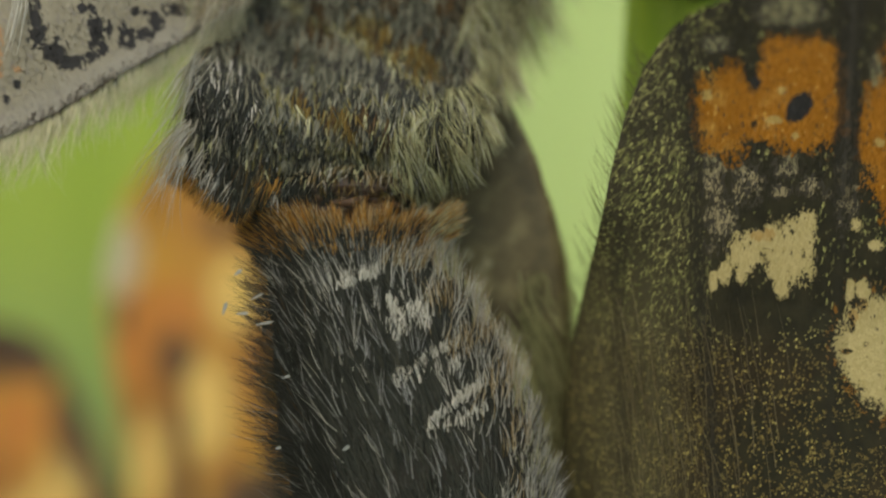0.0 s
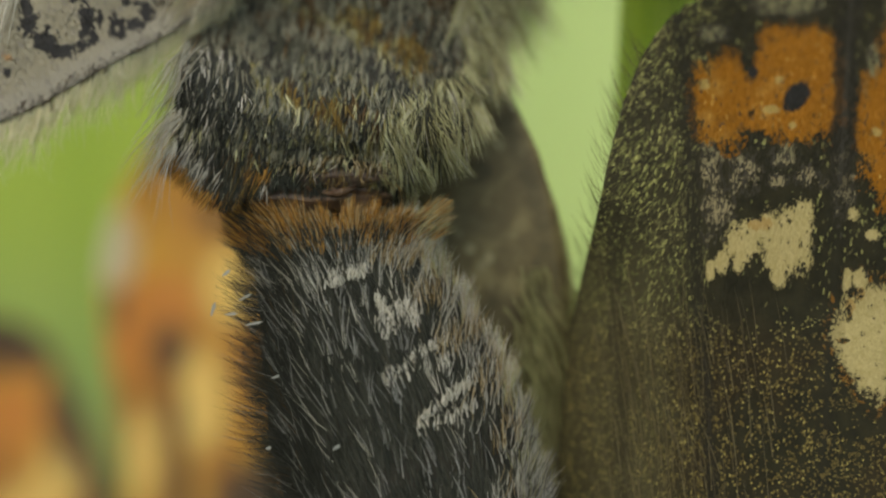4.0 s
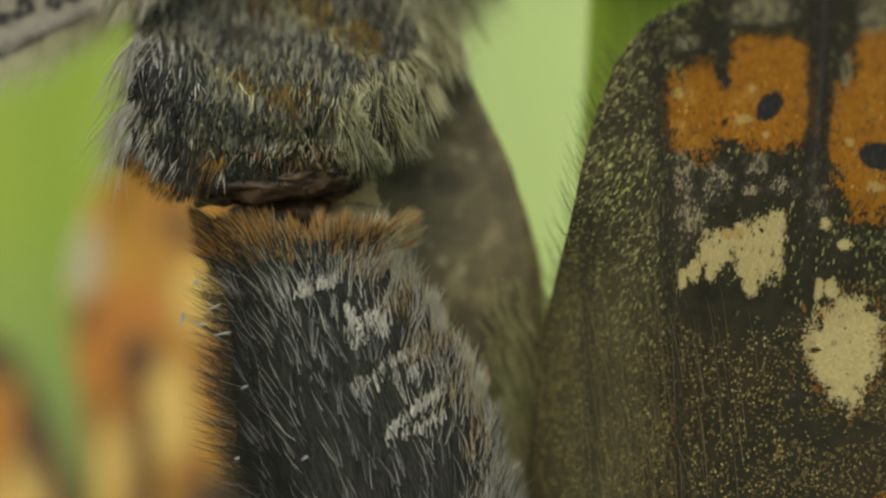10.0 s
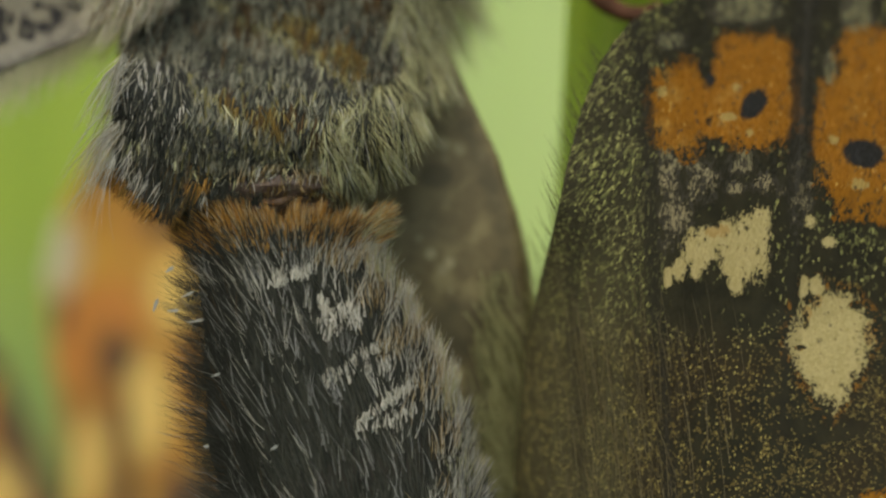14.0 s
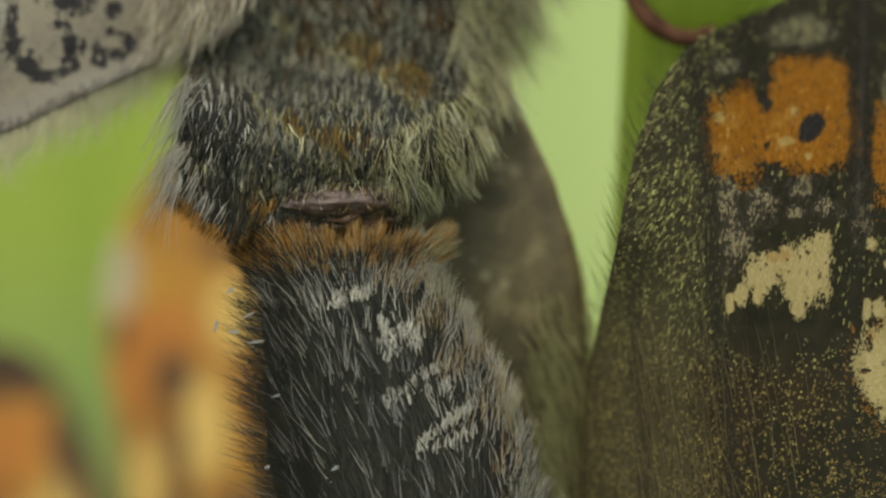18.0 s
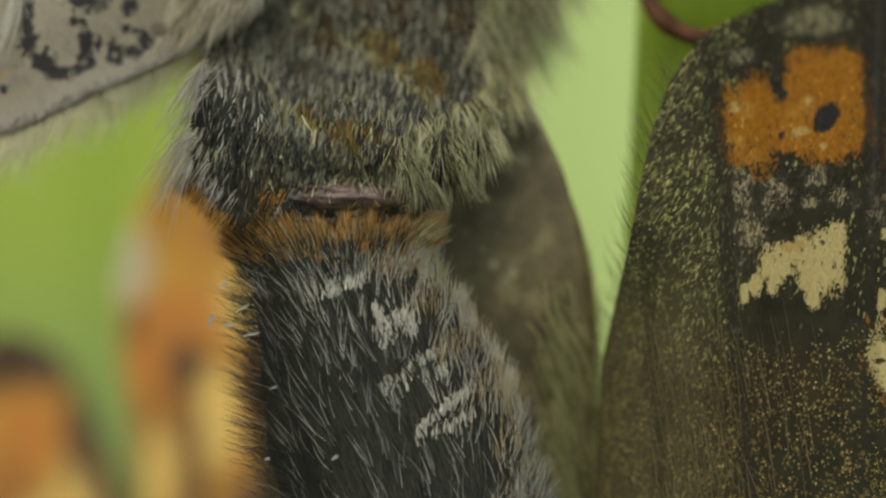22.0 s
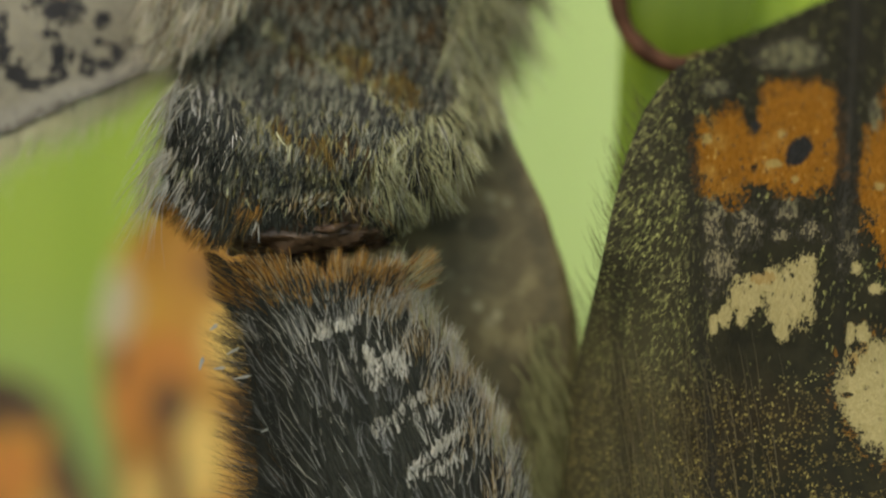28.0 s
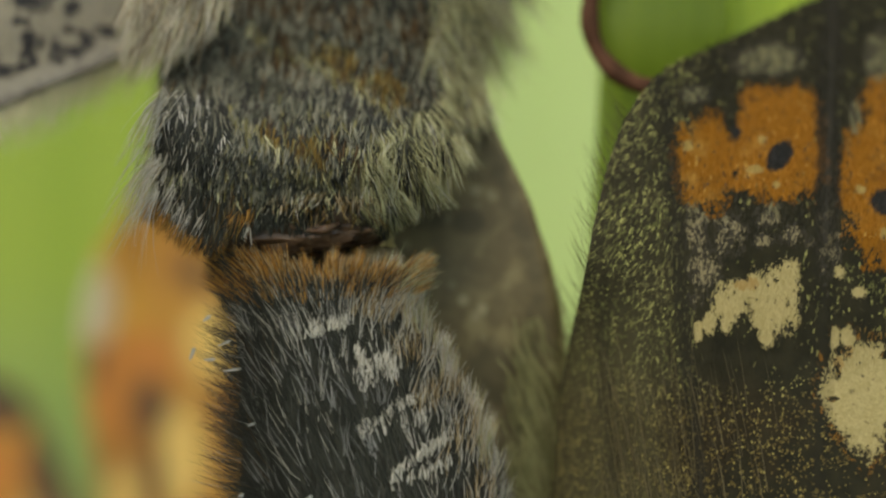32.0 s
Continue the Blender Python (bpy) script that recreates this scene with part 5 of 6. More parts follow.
for i in range(60):
    a = math.radians(72 + 150 * i / 59)
    t = 16 + 3.5 * math.sin(i * 0.35) * 0.4 + (5 if i < 6 else 0)
    for q in range(10):
        b = 2 * math.pi * q / 10
        rr = RAD + t * math.cos(b)
        pts.append((R_PIVOT[0] + rr * math.cos(a), R_PIVOT[1] + rr * math.sin(a) * 1.05, R_PIVOT[2] + t * math.sin(b)))
part("rim", pts, grid_faces(10, 60, True), rimmat, rimleaf, "red-brown thickened rim", R_PIVOT)



def motions():
    walk(upper, [
        (0, pose(-0.000861, -0.002053, -0.005113, 0, 0.00, 0)), (0.5, pose(-0.000818, -0.002053, -0.005034, 0, -0.90, 0)), (1, pose(-0.000843, -0.002053, -0.005040, 0, -1.11, 0)),
        (1.5, pose(-0.000900, -0.002053, -0.005121, 0, -0.55, 0)), (2, pose(-0.000930, -0.002053, -0.005145, 0, -0.03, 0)), (2.5, pose(-0.000941, -0.002053, -0.005118, 0, -0.14, 0)),
        (4.5, pose(-0.000968, -0.002053, -0.005037, 0, 0.49, 0)), (5, pose(-0.001020, -0.002053, -0.004769, 0, -0.65, 0)), (5.5, pose(-0.001029, -0.002053, -0.004734, 0, -0.81, 0)),
        (6, pose(-0.001016, -0.002053, -0.004721, 0, -1.00, 0)), (6.5, pose(-0.001026, -0.002053, -0.004711, 0, -1.30, 0)), (7, pose(-0.001095, -0.002053, -0.004699, 0, -1.72, 0)),
        (7.5, pose(-0.001103, -0.002053, -0.004706, 0, -1.25, 0)), (8, pose(-0.001110, -0.002053, -0.004686, 0, -2.06, 0)), (8.5, pose(-0.001099, -0.002053, -0.004681, 0, -1.76, 0)),
        (9, pose(-0.001103, -0.002053, -0.004669, 0, -1.58, 0)), (9.5, pose(-0.001263, -0.002053, -0.004661, 0, -1.77, 0)), (10, pose(-0.001235, -0.002053, -0.004639, 0, -2.00, 0)),
        (10.5, pose(-0.001251, -0.002053, -0.004649, 0, -2.22, 0)), (11, pose(-0.001223, -0.002053, -0.004638, 0, -1.75, 0)), (11.5, pose(-0.001214, -0.002053, -0.004650, 0, -1.78, 0)),
        (12, pose(-0.001181, -0.002053, -0.004613, 0, -1.69, 0)), (12.5, pose(-0.001193, -0.002053, -0.004613, 0, -2.13, 0)), (13, pose(-0.001145, -0.002053, -0.004667, 0, -2.82, 0)),
        (13.5, pose(-0.001114, -0.002053, -0.004933, 0, -2.89, 0)), (14, pose(-0.001104, -0.002053, -0.005150, 0, -0.96, 0)), (14.5, pose(-0.001072, -0.002053, -0.005227, 0, -0.70, 0)),
        (16.5, pose(-0.000990, -0.002053, -0.005039, 0, -3.15, 0)), (17, pose(-0.000956, -0.002053, -0.005054, 0, -3.10, 0)), (17.5, pose(-0.000944, -0.002053, -0.005058, 0, -2.55, 0)),
        (18, pose(-0.000949, -0.002053, -0.005094, 0, -1.98, 0)), (18.5, pose(-0.000982, -0.002053, -0.005135, 0, -1.69, 0)), (19, pose(-0.000995, -0.002053, -0.005123, 0, -1.90, 0)),
        (19.5, pose(-0.000899, -0.002053, -0.005075, 0, -2.21, 0)), (20, pose(-0.000906, -0.002053, -0.005071, 0, -2.37, 0)), (20.5, pose(-0.000917, -0.002053, -0.005095, 0, -2.24, 0)),
        (21, pose(-0.000896, -0.002053, -0.005102, 0, -1.56, 0)), (21.5, pose(-0.000930, -0.002053, -0.005109, 0, -0.38, 0)), (22, pose(-0.000969, -0.002053, -0.005159, 0, 1.45, 0)),
        (22.5, pose(-0.000974, -0.002053, -0.005145, 0, 0.68, 0)), (23, pose(-0.000975, -0.002053, -0.004985, 0, -1.30, 0)), (23.5, pose(-0.000976, -0.002053, -0.005009, 0, -1.30, 0)),
        (24, pose(-0.000987, -0.002053, -0.004981, 0, -0.41, 0)), (24.5, pose(-0.001002, -0.002053, -0.004980, 0, 0.08, 0)), (25, pose(-0.001013, -0.002053, -0.004913, 0, -0.68, 0)),
        (25.5, pose(-0.001034, -0.002053, -0.004983, 0, -1.02, 0)), (27.5, pose(-0.001089, -0.002053, -0.004971, 0, -0.06, 0)), (28, pose(-0.001122, -0.002053, -0.004724, 0, -0.38, 0)),
        (28.5, pose(-0.001112, -0.002053, -0.004651, 0, -0.63, 0)), (29, pose(-0.001112, -0.002053, -0.004652, 0, -1.46, 0)), (29.5, pose(-0.001079, -0.002053, -0.004634, 0, -1.80, 0)),
        (30, pose(-0.001144, -0.002053, -0.004521, 0, -1.78, 0)), (30.5, pose(-0.001122, -0.002053, -0.004528, 0, -1.89, 0)), (31, pose(-0.001096, -0.002053, -0.004513, 0, -2.33, 0)),
        (31.5, pose(-0.001039, -0.002053, -0.004442, 0, -2.80, 0)), (32, pose(-0.000973, -0.002053, -0.004766, 0, -2.56, 0)),
    ])
    # the soft folds swell out of the tip and draw back
    walk(bulge, [(t, pose(0, -0.00001 * out, 0)) for t, out in ((0, 34), (2.5, 38), (4.5, 32), (5, 14), (6, 4), (12.5, 0), (13.5, 30), (14.5, 44), (18, 50), (22, 50), (25.5, 40), (27.5, 28), (28, 16), (29, 6), (32, 4))])
    walk(lower, [
        (0, pose(-0.001455, -0.001553, 0.005208, 0, 0.00, 0)), (0.5, pose(-0.001497, -0.001553, 0.005130, 0, 0.33, 0)), (1, pose(-0.001431, -0.001553, 0.005057, 0, 0.23, 0)),
        (1.5, pose(-0.001484, -0.001553, 0.005102, 0, 0.62, 0)), (2, pose(-0.001464, -0.001553, 0.005143, 0, 0.81, 0)), (2.5, pose(-0.001553, -0.001553, 0.005094, 0, -0.64, 0)),
        (4.5, pose(-0.001567, -0.001553, 0.005070, 0, -0.70, 0)), (5, pose(-0.001418, -0.001553, 0.005043, 0, -1.04, 0)), (5.5, pose(-0.001430, -0.001553, 0.004988, 0, -1.03, 0)),
        (6, pose(-0.001405, -0.001553, 0.004983, 0, -1.12, 0)), (6.5, pose(-0.001401, -0.001553, 0.005004, 0, -0.82, 0)), (7, pose(-0.001434, -0.001553, 0.005048, 0, -0.34, 0)),
        (7.5, pose(-0.001438, -0.001553, 0.005053, 0, -0.04, 0)), (8, pose(-0.001445, -0.001553, 0.005056, 0, -0.36, 0)), (8.5, pose(-0.001442, -0.001553, 0.005040, 0, -0.02, 0)),
        (9, pose(-0.001448, -0.001553, 0.005059, 0, 0.06, 0)), (9.5, pose(-0.001532, -0.001553, 0.005095, 0, 0.15, 0)), (10, pose(-0.001560, -0.001553, 0.005074, 0, -0.36, 0)),
        (10.5, pose(-0.001547, -0.001553, 0.005085, 0, -0.43, 0)), (11, pose(-0.001539, -0.001553, 0.005090, 0, -0.58, 0)), (11.5, pose(-0.001502, -0.001553, 0.005096, 0, -0.07, 0)),
        (12, pose(-0.001492, -0.001553, 0.005096, 0, -0.70, 0)), (12.5, pose(-0.001474, -0.001553, 0.005132, 0, -0.50, 0)), (13, pose(-0.001388, -0.001553, 0.005208, 0, 0.89, 0)),
        (13.5, pose(-0.001495, -0.001553, 0.005251, 0, 1.77, 0)), (14, pose(-0.001656, -0.001553, 0.005174, 0, 1.27, 0)), (14.5, pose(-0.001668, -0.001553, 0.005164, 0, 1.69, 0)),
        (16.5, pose(-0.001617, -0.001553, 0.005207, 0, 1.12, 0)), (17, pose(-0.001694, -0.001553, 0.005188, 0, 1.33, 0)), (17.5, pose(-0.001574, -0.001553, 0.005214, 0, 1.50, 0)),
        (18, pose(-0.001590, -0.001553, 0.005191, 0, 0.97, 0)), (18.5, pose(-0.001590, -0.001553, 0.005240, 0, 0.81, 0)), (19, pose(-0.001590, -0.001553, 0.005240, 0, 0.71, 0)),
        (19.5, pose(-0.001612, -0.001553, 0.005219, 0, 0.90, 0)), (20, pose(-0.001652, -0.001553, 0.005219, 0, 0.78, 0)), (20.5, pose(-0.001674, -0.001553, 0.005201, 0, 0.20, 0)),
        (21, pose(-0.001757, -0.001553, 0.005219, 0, 0.25, 0)), (21.5, pose(-0.001802, -0.001553, 0.005211, 0, -0.25, 0)), (22, pose(-0.001916, -0.001553, 0.005201, 0, -1.18, 0)),
        (22.5, pose(-0.001833, -0.001553, 0.005227, 0, -0.83, 0)), (23, pose(-0.001676, -0.001553, 0.005242, 0, 0.27, 0)), (23.5, pose(-0.001732, -0.001553, 0.005211, 0, -0.06, 0)),
        (24, pose(-0.001859, -0.001553, 0.005170, 0, -1.38, 0)), (24.5, pose(-0.001791, -0.001553, 0.005186, 0, -1.42, 0)), (25, pose(-0.001748, -0.001553, 0.005187, 0, -1.00, 0)),
        (25.5, pose(-0.001761, -0.001553, 0.005171, 0, -0.50, 0)), (27.5, pose(-0.001972, -0.001553, 0.005124, 0, -1.29, 0)), (28, pose(-0.001768, -0.001553, 0.005145, 0, -1.46, 0)),
        (28.5, pose(-0.001744, -0.001553, 0.005107, 0, -1.36, 0)), (29, pose(-0.001690, -0.001553, 0.005114, 0, -0.73, 0)), (29.5, pose(-0.001640, -0.001553, 0.005146, 0, -0.74, 0)),
        (30, pose(-0.001682, -0.001553, 0.005161, 0, -0.49, 0)), (30.5, pose(-0.001661, -0.001553, 0.005161, 0, -0.26, 0)), (31, pose(-0.001614, -0.001553, 0.005174, 0, 0.34, 0)),
        (31.5, pose(-0.001583, -0.001553, 0.005174, 0, 1.45, 0)), (32, pose(-0.001614, -0.001553, 0.005169, 0, 1.95, 0)),
    ])
    walk(rwing, [
        (0, pose(0.006414, -0.001053, 0.007882, 0, 0.00, 0)), (0.5, pose(0.006398, -0.001053, 0.007877, 0, 0.53, 0)), (1, pose(0.006412, -0.001053, 0.007861, 0, 0.09, 0)),
        (1.5, pose(0.006418, -0.001053, 0.007887, 0, 0.02, 0)), (2, pose(0.006446, -0.001053, 0.007882, 0, -0.37, 0)), (2.5, pose(0.006460, -0.001053, 0.007888, 0, 0.16, 0)),
        (4.5, pose(0.006453, -0.001053, 0.007956, 0, -0.02, 0)), (5, pose(0.006422, -0.001053, 0.007978, 0, -0.05, 0)), (5.5, pose(0.006419, -0.001053, 0.007978, 0, 0.13, 0)),
        (6, pose(0.006443, -0.001053, 0.007968, 0, -0.20, 0)), (6.5, pose(0.006431, -0.001053, 0.007968, 0, 0.31, 0)), (7, pose(0.006446, -0.001053, 0.007968, 0, -0.37, 0)),
        (7.5, pose(0.006429, -0.001053, 0.007963, 0, 0.13, 0)), (8, pose(0.006411, -0.001053, 0.007963, 0, 0.13, 0)), (8.5, pose(0.006415, -0.001053, 0.007952, 0, 0.07, 0)),
        (9, pose(0.006399, -0.001053, 0.007953, 0, 0.81, 0)), (9.5, pose(0.006483, -0.001053, 0.007953, 0, 0.59, 0)), (10, pose(0.006537, -0.001053, 0.007953, 0, 0.53, 0)),
        (10.5, pose(0.006539, -0.001053, 0.007953, 0, 0.75, 0)), (11, pose(0.006577, -0.001053, 0.007953, 0, 0.55, 0)), (11.5, pose(0.006589, -0.001053, 0.007943, 0, 0.31, 0)),
        (12, pose(0.006600, -0.001053, 0.007959, 0, 0.15, 0)), (12.5, pose(0.006606, -0.001053, 0.007954, 0, 0.49, 0)), (13, pose(0.006627, -0.001053, 0.007965, 0, 0.16, 0)),
        (13.5, pose(0.006672, -0.001053, 0.007938, 0, -0.35, 0)), (14, pose(0.006675, -0.001053, 0.007912, 0, 0.18, 0)), (14.5, pose(0.006660, -0.001053, 0.007907, 0, 0.22, 0)),
        (16.5, pose(0.006691, -0.001053, 0.007890, 0, -1.23, 0)), (17, pose(0.006689, -0.001053, 0.007877, 0, -1.05, 0)), (17.5, pose(0.006705, -0.001053, 0.007877, 0, -1.05, 0)),
        (18, pose(0.006726, -0.001053, 0.007862, 0, -1.23, 0)), (18.5, pose(0.006751, -0.001053, 0.007861, 0, -1.20, 0)), (19, pose(0.006749, -0.001053, 0.007856, 0, -1.23, 0)),
        (19.5, pose(0.006739, -0.001053, 0.007861, 0, -1.06, 0)), (20, pose(0.006731, -0.001053, 0.007866, 0, -1.05, 0)), (20.5, pose(0.006741, -0.001053, 0.007877, 0, -1.40, 0)),
        (21, pose(0.006743, -0.001053, 0.007866, 0, -1.40, 0)), (21.5, pose(0.006729, -0.001053, 0.007861, 0, -1.24, 0)), (22, pose(0.006739, -0.001053, 0.007845, 0, -1.24, 0)),
        (22.5, pose(0.006718, -0.001053, 0.007861, 0, -1.58, 0)), (23, pose(0.006699, -0.001053, 0.007866, 0, -1.40, 0)), (23.5, pose(0.006682, -0.001053, 0.007866, 0, -1.40, 0)),
        (24, pose(0.006687, -0.001053, 0.007866, 0, -1.40, 0)), (24.5, pose(0.006699, -0.001053, 0.007861, 0, -1.40, 0)), (25, pose(0.006650, -0.001053, 0.007877, 0, -1.40, 0)),
        (25.5, pose(0.006636, -0.001053, 0.007872, 0, -1.56, 0)), (27.5, pose(0.006571, -0.001053, 0.007909, 0, 0.06, 0)), (28, pose(0.006518, -0.001053, 0.007967, 0, 0.04, 0)),
        (28.5, pose(0.006492, -0.001053, 0.007967, 0, 0.18, 0)), (29, pose(0.006488, -0.001053, 0.007967, 0, 0.36, 0)), (29.5, pose(0.006484, -0.001053, 0.007983, 0, 0.02, 0)),
        (30, pose(0.006531, -0.001053, 0.007952, 0, -0.13, 0)), (30.5, pose(0.006541, -0.001053, 0.007952, 0, -0.68, 0)), (31, pose(0.006548, -0.001053, 0.007936, 0, -0.68, 0)),
        (31.5, pose(0.006569, -0.001053, 0.007894, 0, -0.85, 0)), (32, pose(0.006561, -0.001053, 0.007868, 0, -1.21, 0)),
    ])
    walk(tlwing, [
        (0, pose(-0.004397, -0.000553, -0.003534, 0, 0.00, 0)), (0.5, pose(-0.004366, -0.000533, -0.003435, 0, 0.11, 0)), (1, pose(-0.004387, -0.000513, -0.003430, 0, 0.22, 0)),
        (1.5, pose(-0.004441, -0.000493, -0.003518, 0, 0.33, 0)), (2, pose(-0.004476, -0.000473, -0.003530, 0, 0.44, 0)), (2.5, pose(-0.004450, -0.000453, -0.003517, 0, 0.56, 0)),
        (4.5, pose(-0.004506, -0.000373, -0.003451, 0, 1.00, 0)), (5, pose(-0.004483, -0.000353, -0.003172, 0, 1.11, 0)), (5.5, pose(-0.004528, -0.000310, -0.003114, 0, 1.22, 0)),
        (6, pose(-0.004540, -0.000267, -0.003111, 0, 1.33, 0)), (6.5, pose(-0.004585, -0.000224, -0.003066, 0, 1.44, 0)), (7, pose(-0.004746, -0.000182, -0.003004, 0, 1.56, 0)),
        (7.5, pose(-0.004764, -0.000139, -0.003000, 0, 1.67, 0)), (8, pose(-0.004776, -0.000096, -0.002974, 0, 1.78, 0)), (8.5, pose(-0.004798, -0.000053, -0.002955, 0, 1.89, 0)),
        (9, pose(-0.004811, 0.000147, -0.002931, 0, 2.00, 0)), (9.5, pose(-0.005242, 0.001347, -0.002547, 0, 4.00, 0)), (10, pose(-0.005346, 0.001390, -0.002582, 0, 4.14, 0)),
        (10.5, pose(-0.005489, 0.001433, -0.002622, 0, 4.29, 0)), (11, pose(-0.005558, 0.001476, -0.002637, 0, 4.43, 0)), (11.5, pose(-0.005644, 0.001518, -0.002640, 0, 4.57, 0)),
        (12, pose(-0.005657, 0.001561, -0.002614, 0, 4.71, 0)), (12.5, pose(-0.005711, 0.001604, -0.002633, 0, 4.86, 0)), (13, pose(-0.005696, 0.001647, -0.002661, 0, 5.00, 0)),
        (13.5, pose(-0.005687, 0.001647, -0.002932, 0, 5.00, 0)), (14, pose(-0.005464, 0.001647, -0.003246, 0, 5.00, 0)), (14.5, pose(-0.005393, 0.001647, -0.003406, 0, 5.00, 0)),
        (16.5, pose(-0.005114, 0.000647, -0.003341, 0, 5.00, 0)), (17, pose(-0.005075, 0.000607, -0.003357, 0, 5.00, 0)), (17.5, pose(-0.005053, 0.000567, -0.003382, 0, 5.00, 0)),
        (18, pose(-0.005030, 0.000527, -0.003435, 0, 5.00, 0)), (18.5, pose(-0.005023, 0.000487, -0.003459, 0, 5.00, 0)), (19, pose(-0.005027, 0.000447, -0.003468, 0, 5.00, 0)),
        (19.5, pose(-0.004968, 0.000447, -0.003434, 0, 5.06, 0)), (20, pose(-0.004978, 0.000447, -0.003434, 0, 5.11, 0)), (20.5, pose(-0.004978, 0.000447, -0.003424, 0, 5.17, 0)),
        (21, pose(-0.004952, 0.000447, -0.003467, 0, 5.22, 0)), (21.5, pose(-0.004993, 0.000447, -0.003499, 0, 5.28, 0)), (22, pose(-0.004983, 0.000447, -0.003592, 0, 5.33, 0)),
        (22.5, pose(-0.005009, 0.000475, -0.003558, 0, 5.39, 0)), (23, pose(-0.005168, 0.000505, -0.003264, 0, 5.44, 0)), (23.5, pose(-0.005158, 0.000533, -0.003305, 0, 5.50, 0)),
        (24, pose(-0.005117, 0.000561, -0.003292, 0, 5.56, 0)), (24.5, pose(-0.005097, 0.000589, -0.003297, 0, 5.61, 0)), (25, pose(-0.005177, 0.000619, -0.003212, 0, 5.67, 0)),
        (25.5, pose(-0.005222, 0.000647, -0.003303, 0, 5.72, 0)), (27.5, pose(-0.005281, 0.001047, -0.003240, 0, 5.94, 0)), (28, pose(-0.005276, 0.001072, -0.003017, 0, 6.00, 0)),
        (28.5, pose(-0.005268, 0.001097, -0.002938, 0, 6.00, 0)), (29, pose(-0.005281, 0.001122, -0.002925, 0, 6.00, 0)), (29.5, pose(-0.005247, 0.001147, -0.002912, 0, 6.00, 0)),
        (30, pose(-0.005608, 0.001747, -0.002533, 0, 6.00, 0)), (30.5, pose(-0.005610, 0.001797, -0.002526, 0, 6.00, 0)), (31, pose(-0.005642, 0.001847, -0.002440, 0, 6.00, 0)),
        (31.5, pose(-0.005780, 0.001897, -0.002080, 0, 6.00, 0)), (32, pose(-0.005615, 0.001947, -0.002683, 0, 6.00, 0)),
    ])
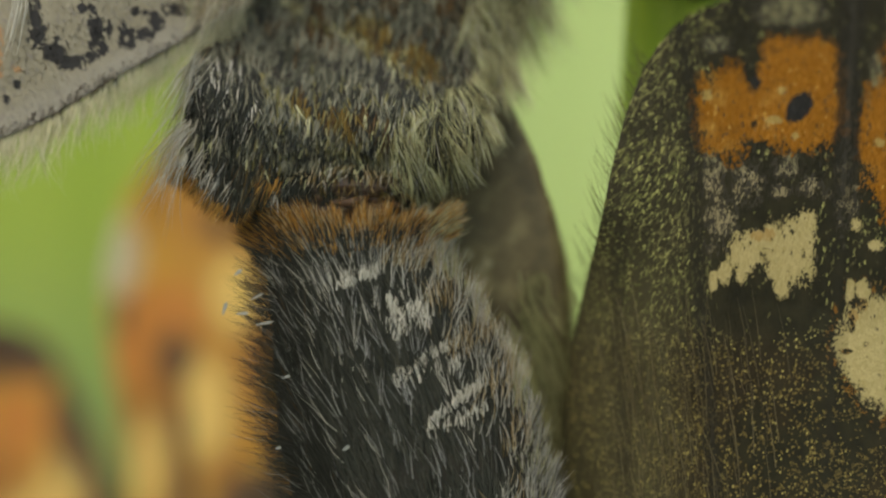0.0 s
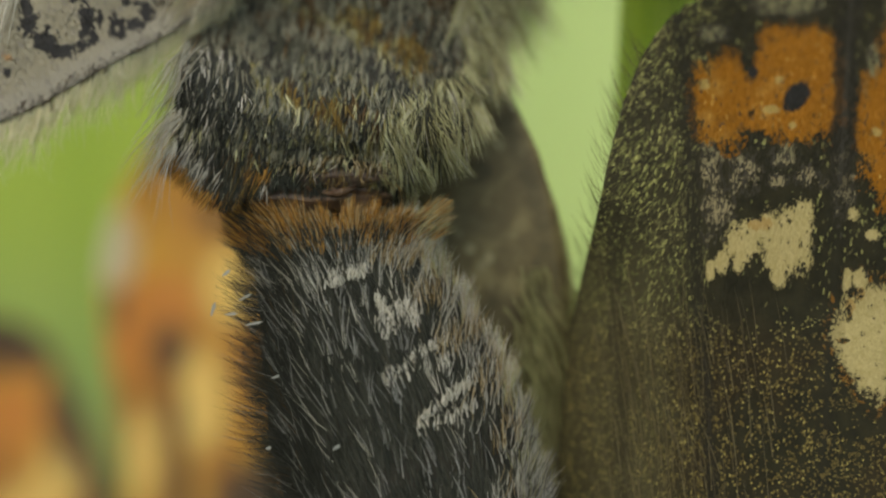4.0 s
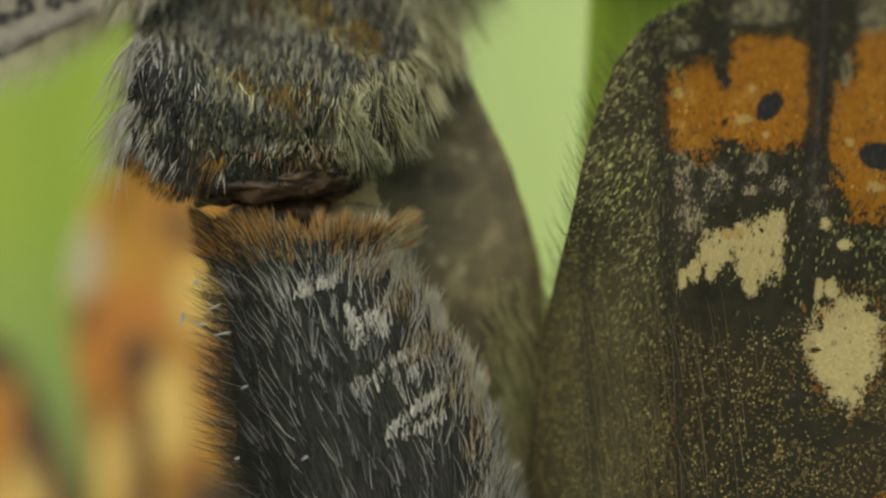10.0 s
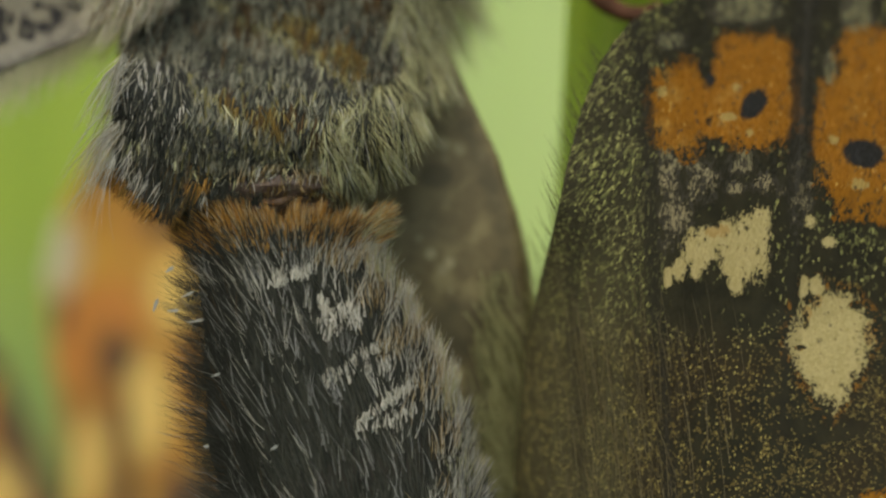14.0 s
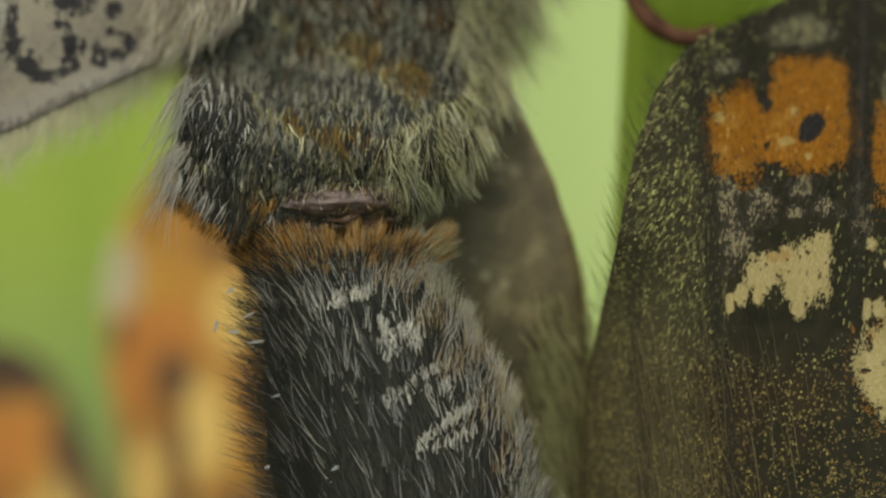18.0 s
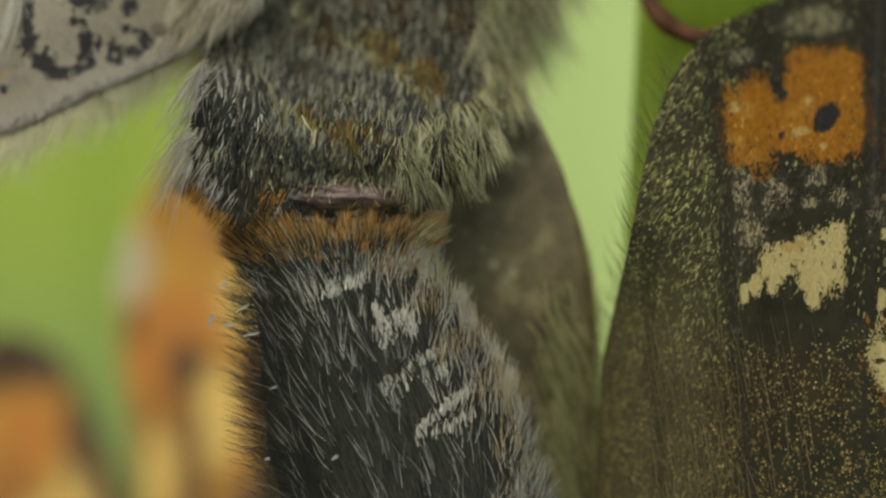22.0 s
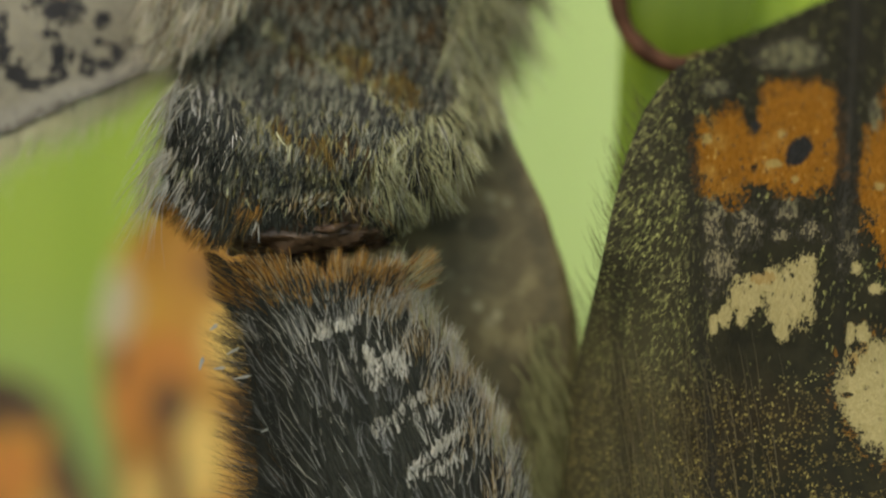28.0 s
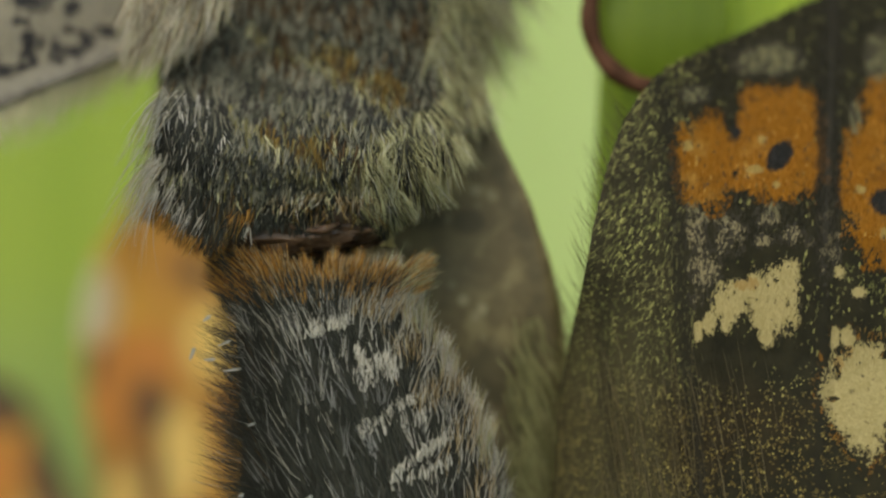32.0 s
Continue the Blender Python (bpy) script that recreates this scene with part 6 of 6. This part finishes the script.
    walk(mwing, [
        (0, pose(0.000802, 0.001547, 0.009077, 0, 0.00, 0)), (0.5, pose(0.000826, 0.001547, 0.009077, 0, 0.00, 0)), (1, pose(0.000850, 0.001547, 0.009071, 0, 0.00, 0)),
        (1.5, pose(0.000874, 0.001547, 0.009077, 0, 0.00, 0)), (2, pose(0.000881, 0.001547, 0.009076, 0, 0.00, 0)), (2.5, pose(0.000878, 0.001547, 0.009065, 0, 0.00, 0)),
        (4.5, pose(0.000996, 0.001547, 0.008994, 0, 0.00, 0)), (5, pose(0.001060, 0.001547, 0.008961, 0, 0.00, 0)), (5.5, pose(0.001084, 0.001547, 0.008961, 0, 0.00, 0)),
        (6, pose(0.001097, 0.001547, 0.008983, 0, 0.00, 0)), (6.5, pose(0.001078, 0.001547, 0.008972, 0, 0.00, 0)), (7, pose(0.001071, 0.001547, 0.008989, 0, 0.00, 0)),
        (7.5, pose(0.001058, 0.001547, 0.008978, 0, 0.00, 0)), (8, pose(0.001061, 0.001547, 0.008978, 0, 0.00, 0)), (8.5, pose(0.001043, 0.001547, 0.008972, 0, 0.00, 0)),
        (9, pose(0.001024, 0.001547, 0.008978, 0, 0.00, 0)), (9.5, pose(0.001002, 0.001547, 0.009016, 0, 0.00, 0)), (10, pose(0.001002, 0.001547, 0.009000, 0, 0.00, 0)),
        (10.5, pose(0.001052, 0.001547, 0.009011, 0, 0.00, 0)), (11, pose(0.001074, 0.001547, 0.009005, 0, 0.00, 0)), (11.5, pose(0.001124, 0.001547, 0.009000, 0, 0.00, 0)),
        (12, pose(0.001174, 0.001547, 0.008989, 0, 0.00, 0)), (12.5, pose(0.001213, 0.001547, 0.008989, 0, 0.00, 0)), (13, pose(0.001258, 0.001547, 0.008989, 0, 0.00, 0)),
        (13.5, pose(0.001224, 0.001547, 0.009028, 0, 0.00, 0)), (14, pose(0.001208, 0.001547, 0.009050, 0, 0.00, 0)), (14.5, pose(0.001224, 0.001547, 0.009067, 0, 0.00, 0)),
        (16.5, pose(0.001225, 0.001547, 0.009023, 0, 0.00, 0)), (17, pose(0.001208, 0.001547, 0.009033, 0, 0.00, 0)), (17.5, pose(0.001191, 0.001547, 0.009033, 0, 0.00, 0)),
        (18, pose(0.001175, 0.001547, 0.009050, 0, 0.00, 0)), (18.5, pose(0.001147, 0.001547, 0.009061, 0, 0.00, 0)), (19, pose(0.001147, 0.001547, 0.009055, 0, 0.00, 0)),
        (19.5, pose(0.001140, 0.001547, 0.009044, 0, 0.00, 0)), (20, pose(0.001133, 0.001547, 0.009044, 0, 0.00, 0)), (20.5, pose(0.001120, 0.001547, 0.009033, 0, 0.00, 0)),
        (21, pose(0.001102, 0.001547, 0.009044, 0, 0.00, 0)), (21.5, pose(0.001095, 0.001547, 0.009044, 0, 0.00, 0)), (22, pose(0.001072, 0.001547, 0.009060, 0, 0.00, 0)),
        (22.5, pose(0.001093, 0.001547, 0.009050, 0, 0.00, 0)), (23, pose(0.001091, 0.001547, 0.009044, 0, 0.00, 0)), (23.5, pose(0.001095, 0.001547, 0.009044, 0, 0.00, 0)),
        (24, pose(0.001076, 0.001547, 0.009044, 0, 0.00, 0)), (24.5, pose(0.001051, 0.001547, 0.009050, 0, 0.00, 0)), (25, pose(0.001088, 0.001547, 0.009034, 0, 0.00, 0)),
        (25.5, pose(0.001092, 0.001547, 0.009050, 0, 0.00, 0)), (27.5, pose(0.001055, 0.001547, 0.009067, 0, 0.00, 0)), (28, pose(0.001097, 0.001547, 0.009000, 0, 0.00, 0)),
        (28.5, pose(0.001131, 0.001547, 0.008989, 0, 0.00, 0)), (29, pose(0.001142, 0.001547, 0.008989, 0, 0.00, 0)), (29.5, pose(0.001170, 0.001547, 0.008978, 0, 0.00, 0)),
        (30, pose(0.001136, 0.001547, 0.009023, 0, 0.00, 0)), (30.5, pose(0.001153, 0.001547, 0.009023, 0, 0.00, 0)), (31, pose(0.001158, 0.001547, 0.009039, 0, 0.00, 0)),
        (31.5, pose(0.001153, 0.001547, 0.009090, 0, 0.00, 0)), (32, pose(0.001186, 0.001547, 0.009123, 0, 0.00, 0)),
    ])
    walk(rimleaf, [
        (0, pose(0.004771, 0.003000, 0.306619, 0, 0.00, 0)), (0.5, pose(0.004769, 0.003000, 0.306636, 0, 0.00, 0)), (1, pose(0.004768, 0.003000, 0.306655, 0, 0.00, 0)),
        (1.5, pose(0.004765, 0.003000, 0.306671, 0, 0.00, 0)), (2, pose(0.004761, 0.003000, 0.306686, 0, 0.00, 0)), (2.5, pose(0.004762, 0.003000, 0.306707, 0, 0.00, 0)),
        (4.5, pose(0.004758, 0.003000, 0.306783, 0, 0.00, 0)), (5, pose(0.004763, 0.003000, 0.306810, 0, 0.00, 0)), (5.5, pose(0.004762, 0.003000, 0.306829, 0, 0.00, 0)),
        (6, pose(0.004761, 0.003000, 0.306847, 0, 0.00, 0)), (6.5, pose(0.004761, 0.003000, 0.306857, 0, 0.00, 0)), (7, pose(0.004759, 0.003000, 0.306865, 0, 0.00, 0)),
        (7.5, pose(0.004759, 0.003000, 0.306874, 0, 0.00, 0)), (8, pose(0.004757, 0.003000, 0.306881, 0, 0.00, 0)), (8.5, pose(0.004755, 0.003000, 0.306888, 0, 0.00, 0)),
        (9, pose(0.004757, 0.003000, 0.306902, 0, 0.00, 0)), (9.5, pose(0.004756, 0.003000, 0.306866, 0, 0.00, 0)), (10, pose(0.004758, 0.003000, 0.306836, 0, 0.00, 0)),
        (10.5, pose(0.004761, 0.003000, 0.306809, 0, 0.00, 0)), (11, pose(0.004762, 0.003000, 0.306777, 0, 0.00, 0)), (11.5, pose(0.004765, 0.003000, 0.306748, 0, 0.00, 0)),
        (12, pose(0.004766, 0.003000, 0.306718, 0, 0.00, 0)), (12.5, pose(0.004768, 0.003000, 0.306688, 0, 0.00, 0)), (13, pose(0.004770, 0.003000, 0.306658, 0, 0.00, 0)),
        (13.5, pose(0.004857, 0.003000, 0.306322, 0, 0.00, 0)), (14, pose(0.005156, 0.003000, 0.306032, 0, 0.00, 0)), (14.5, pose(0.005208, 0.003000, 0.305906, 0, 0.00, 0)),
        (16.5, pose(0.005039, 0.003000, 0.306006, 0, 0.00, 0)), (17, pose(0.004984, 0.003000, 0.306032, 0, 0.00, 0)), (17.5, pose(0.005023, 0.003000, 0.306007, 0, 0.00, 0)),
        (18, pose(0.005062, 0.003000, 0.305981, 0, 0.00, 0)), (18.5, pose(0.005053, 0.003000, 0.305978, 0, 0.00, 0)), (19, pose(0.005042, 0.003000, 0.305971, 0, 0.00, 0)),
        (19.5, pose(0.005026, 0.003000, 0.305991, 0, 0.00, 0)), (20, pose(0.005008, 0.003000, 0.306008, 0, 0.00, 0)), (20.5, pose(0.005092, 0.003000, 0.306001, 0, 0.00, 0)),
        (21, pose(0.005177, 0.003000, 0.305994, 0, 0.00, 0)), (21.5, pose(0.005109, 0.003000, 0.305889, 0, 0.00, 0)), (22, pose(0.005043, 0.003000, 0.305784, 0, 0.00, 0)),
        (22.5, pose(0.004993, 0.003000, 0.305852, 0, 0.00, 0)), (23, pose(0.004941, 0.003000, 0.305915, 0, 0.00, 0)), (23.5, pose(0.004912, 0.003000, 0.305900, 0, 0.00, 0)),
        (24, pose(0.004884, 0.003000, 0.305886, 0, 0.00, 0)), (24.5, pose(0.004853, 0.003000, 0.305944, 0, 0.00, 0)), (25, pose(0.004822, 0.003000, 0.306003, 0, 0.00, 0)),
        (25.5, pose(0.004825, 0.003000, 0.305977, 0, 0.00, 0)), (27.5, pose(0.004844, 0.003000, 0.305879, 0, 0.00, 0)), (28, pose(0.004945, 0.003000, 0.306016, 0, 0.00, 0)),
        (28.5, pose(0.004947, 0.003000, 0.306013, 0, 0.00, 0)), (29, pose(0.004946, 0.003000, 0.306006, 0, 0.00, 0)), (29.5, pose(0.004951, 0.003000, 0.305976, 0, 0.00, 0)),
        (30, pose(0.004952, 0.003000, 0.305939, 0, 0.00, 0)), (30.5, pose(0.004945, 0.003000, 0.305919, 0, 0.00, 0)), (31, pose(0.004940, 0.003000, 0.305900, 0, 0.00, 0)),
        (31.5, pose(0.004853, 0.003000, 0.305745, 0, 0.00, 0)), (32, pose(0.004767, 0.003000, 0.305593, 0, 0.00, 0)),
    ])


motions()
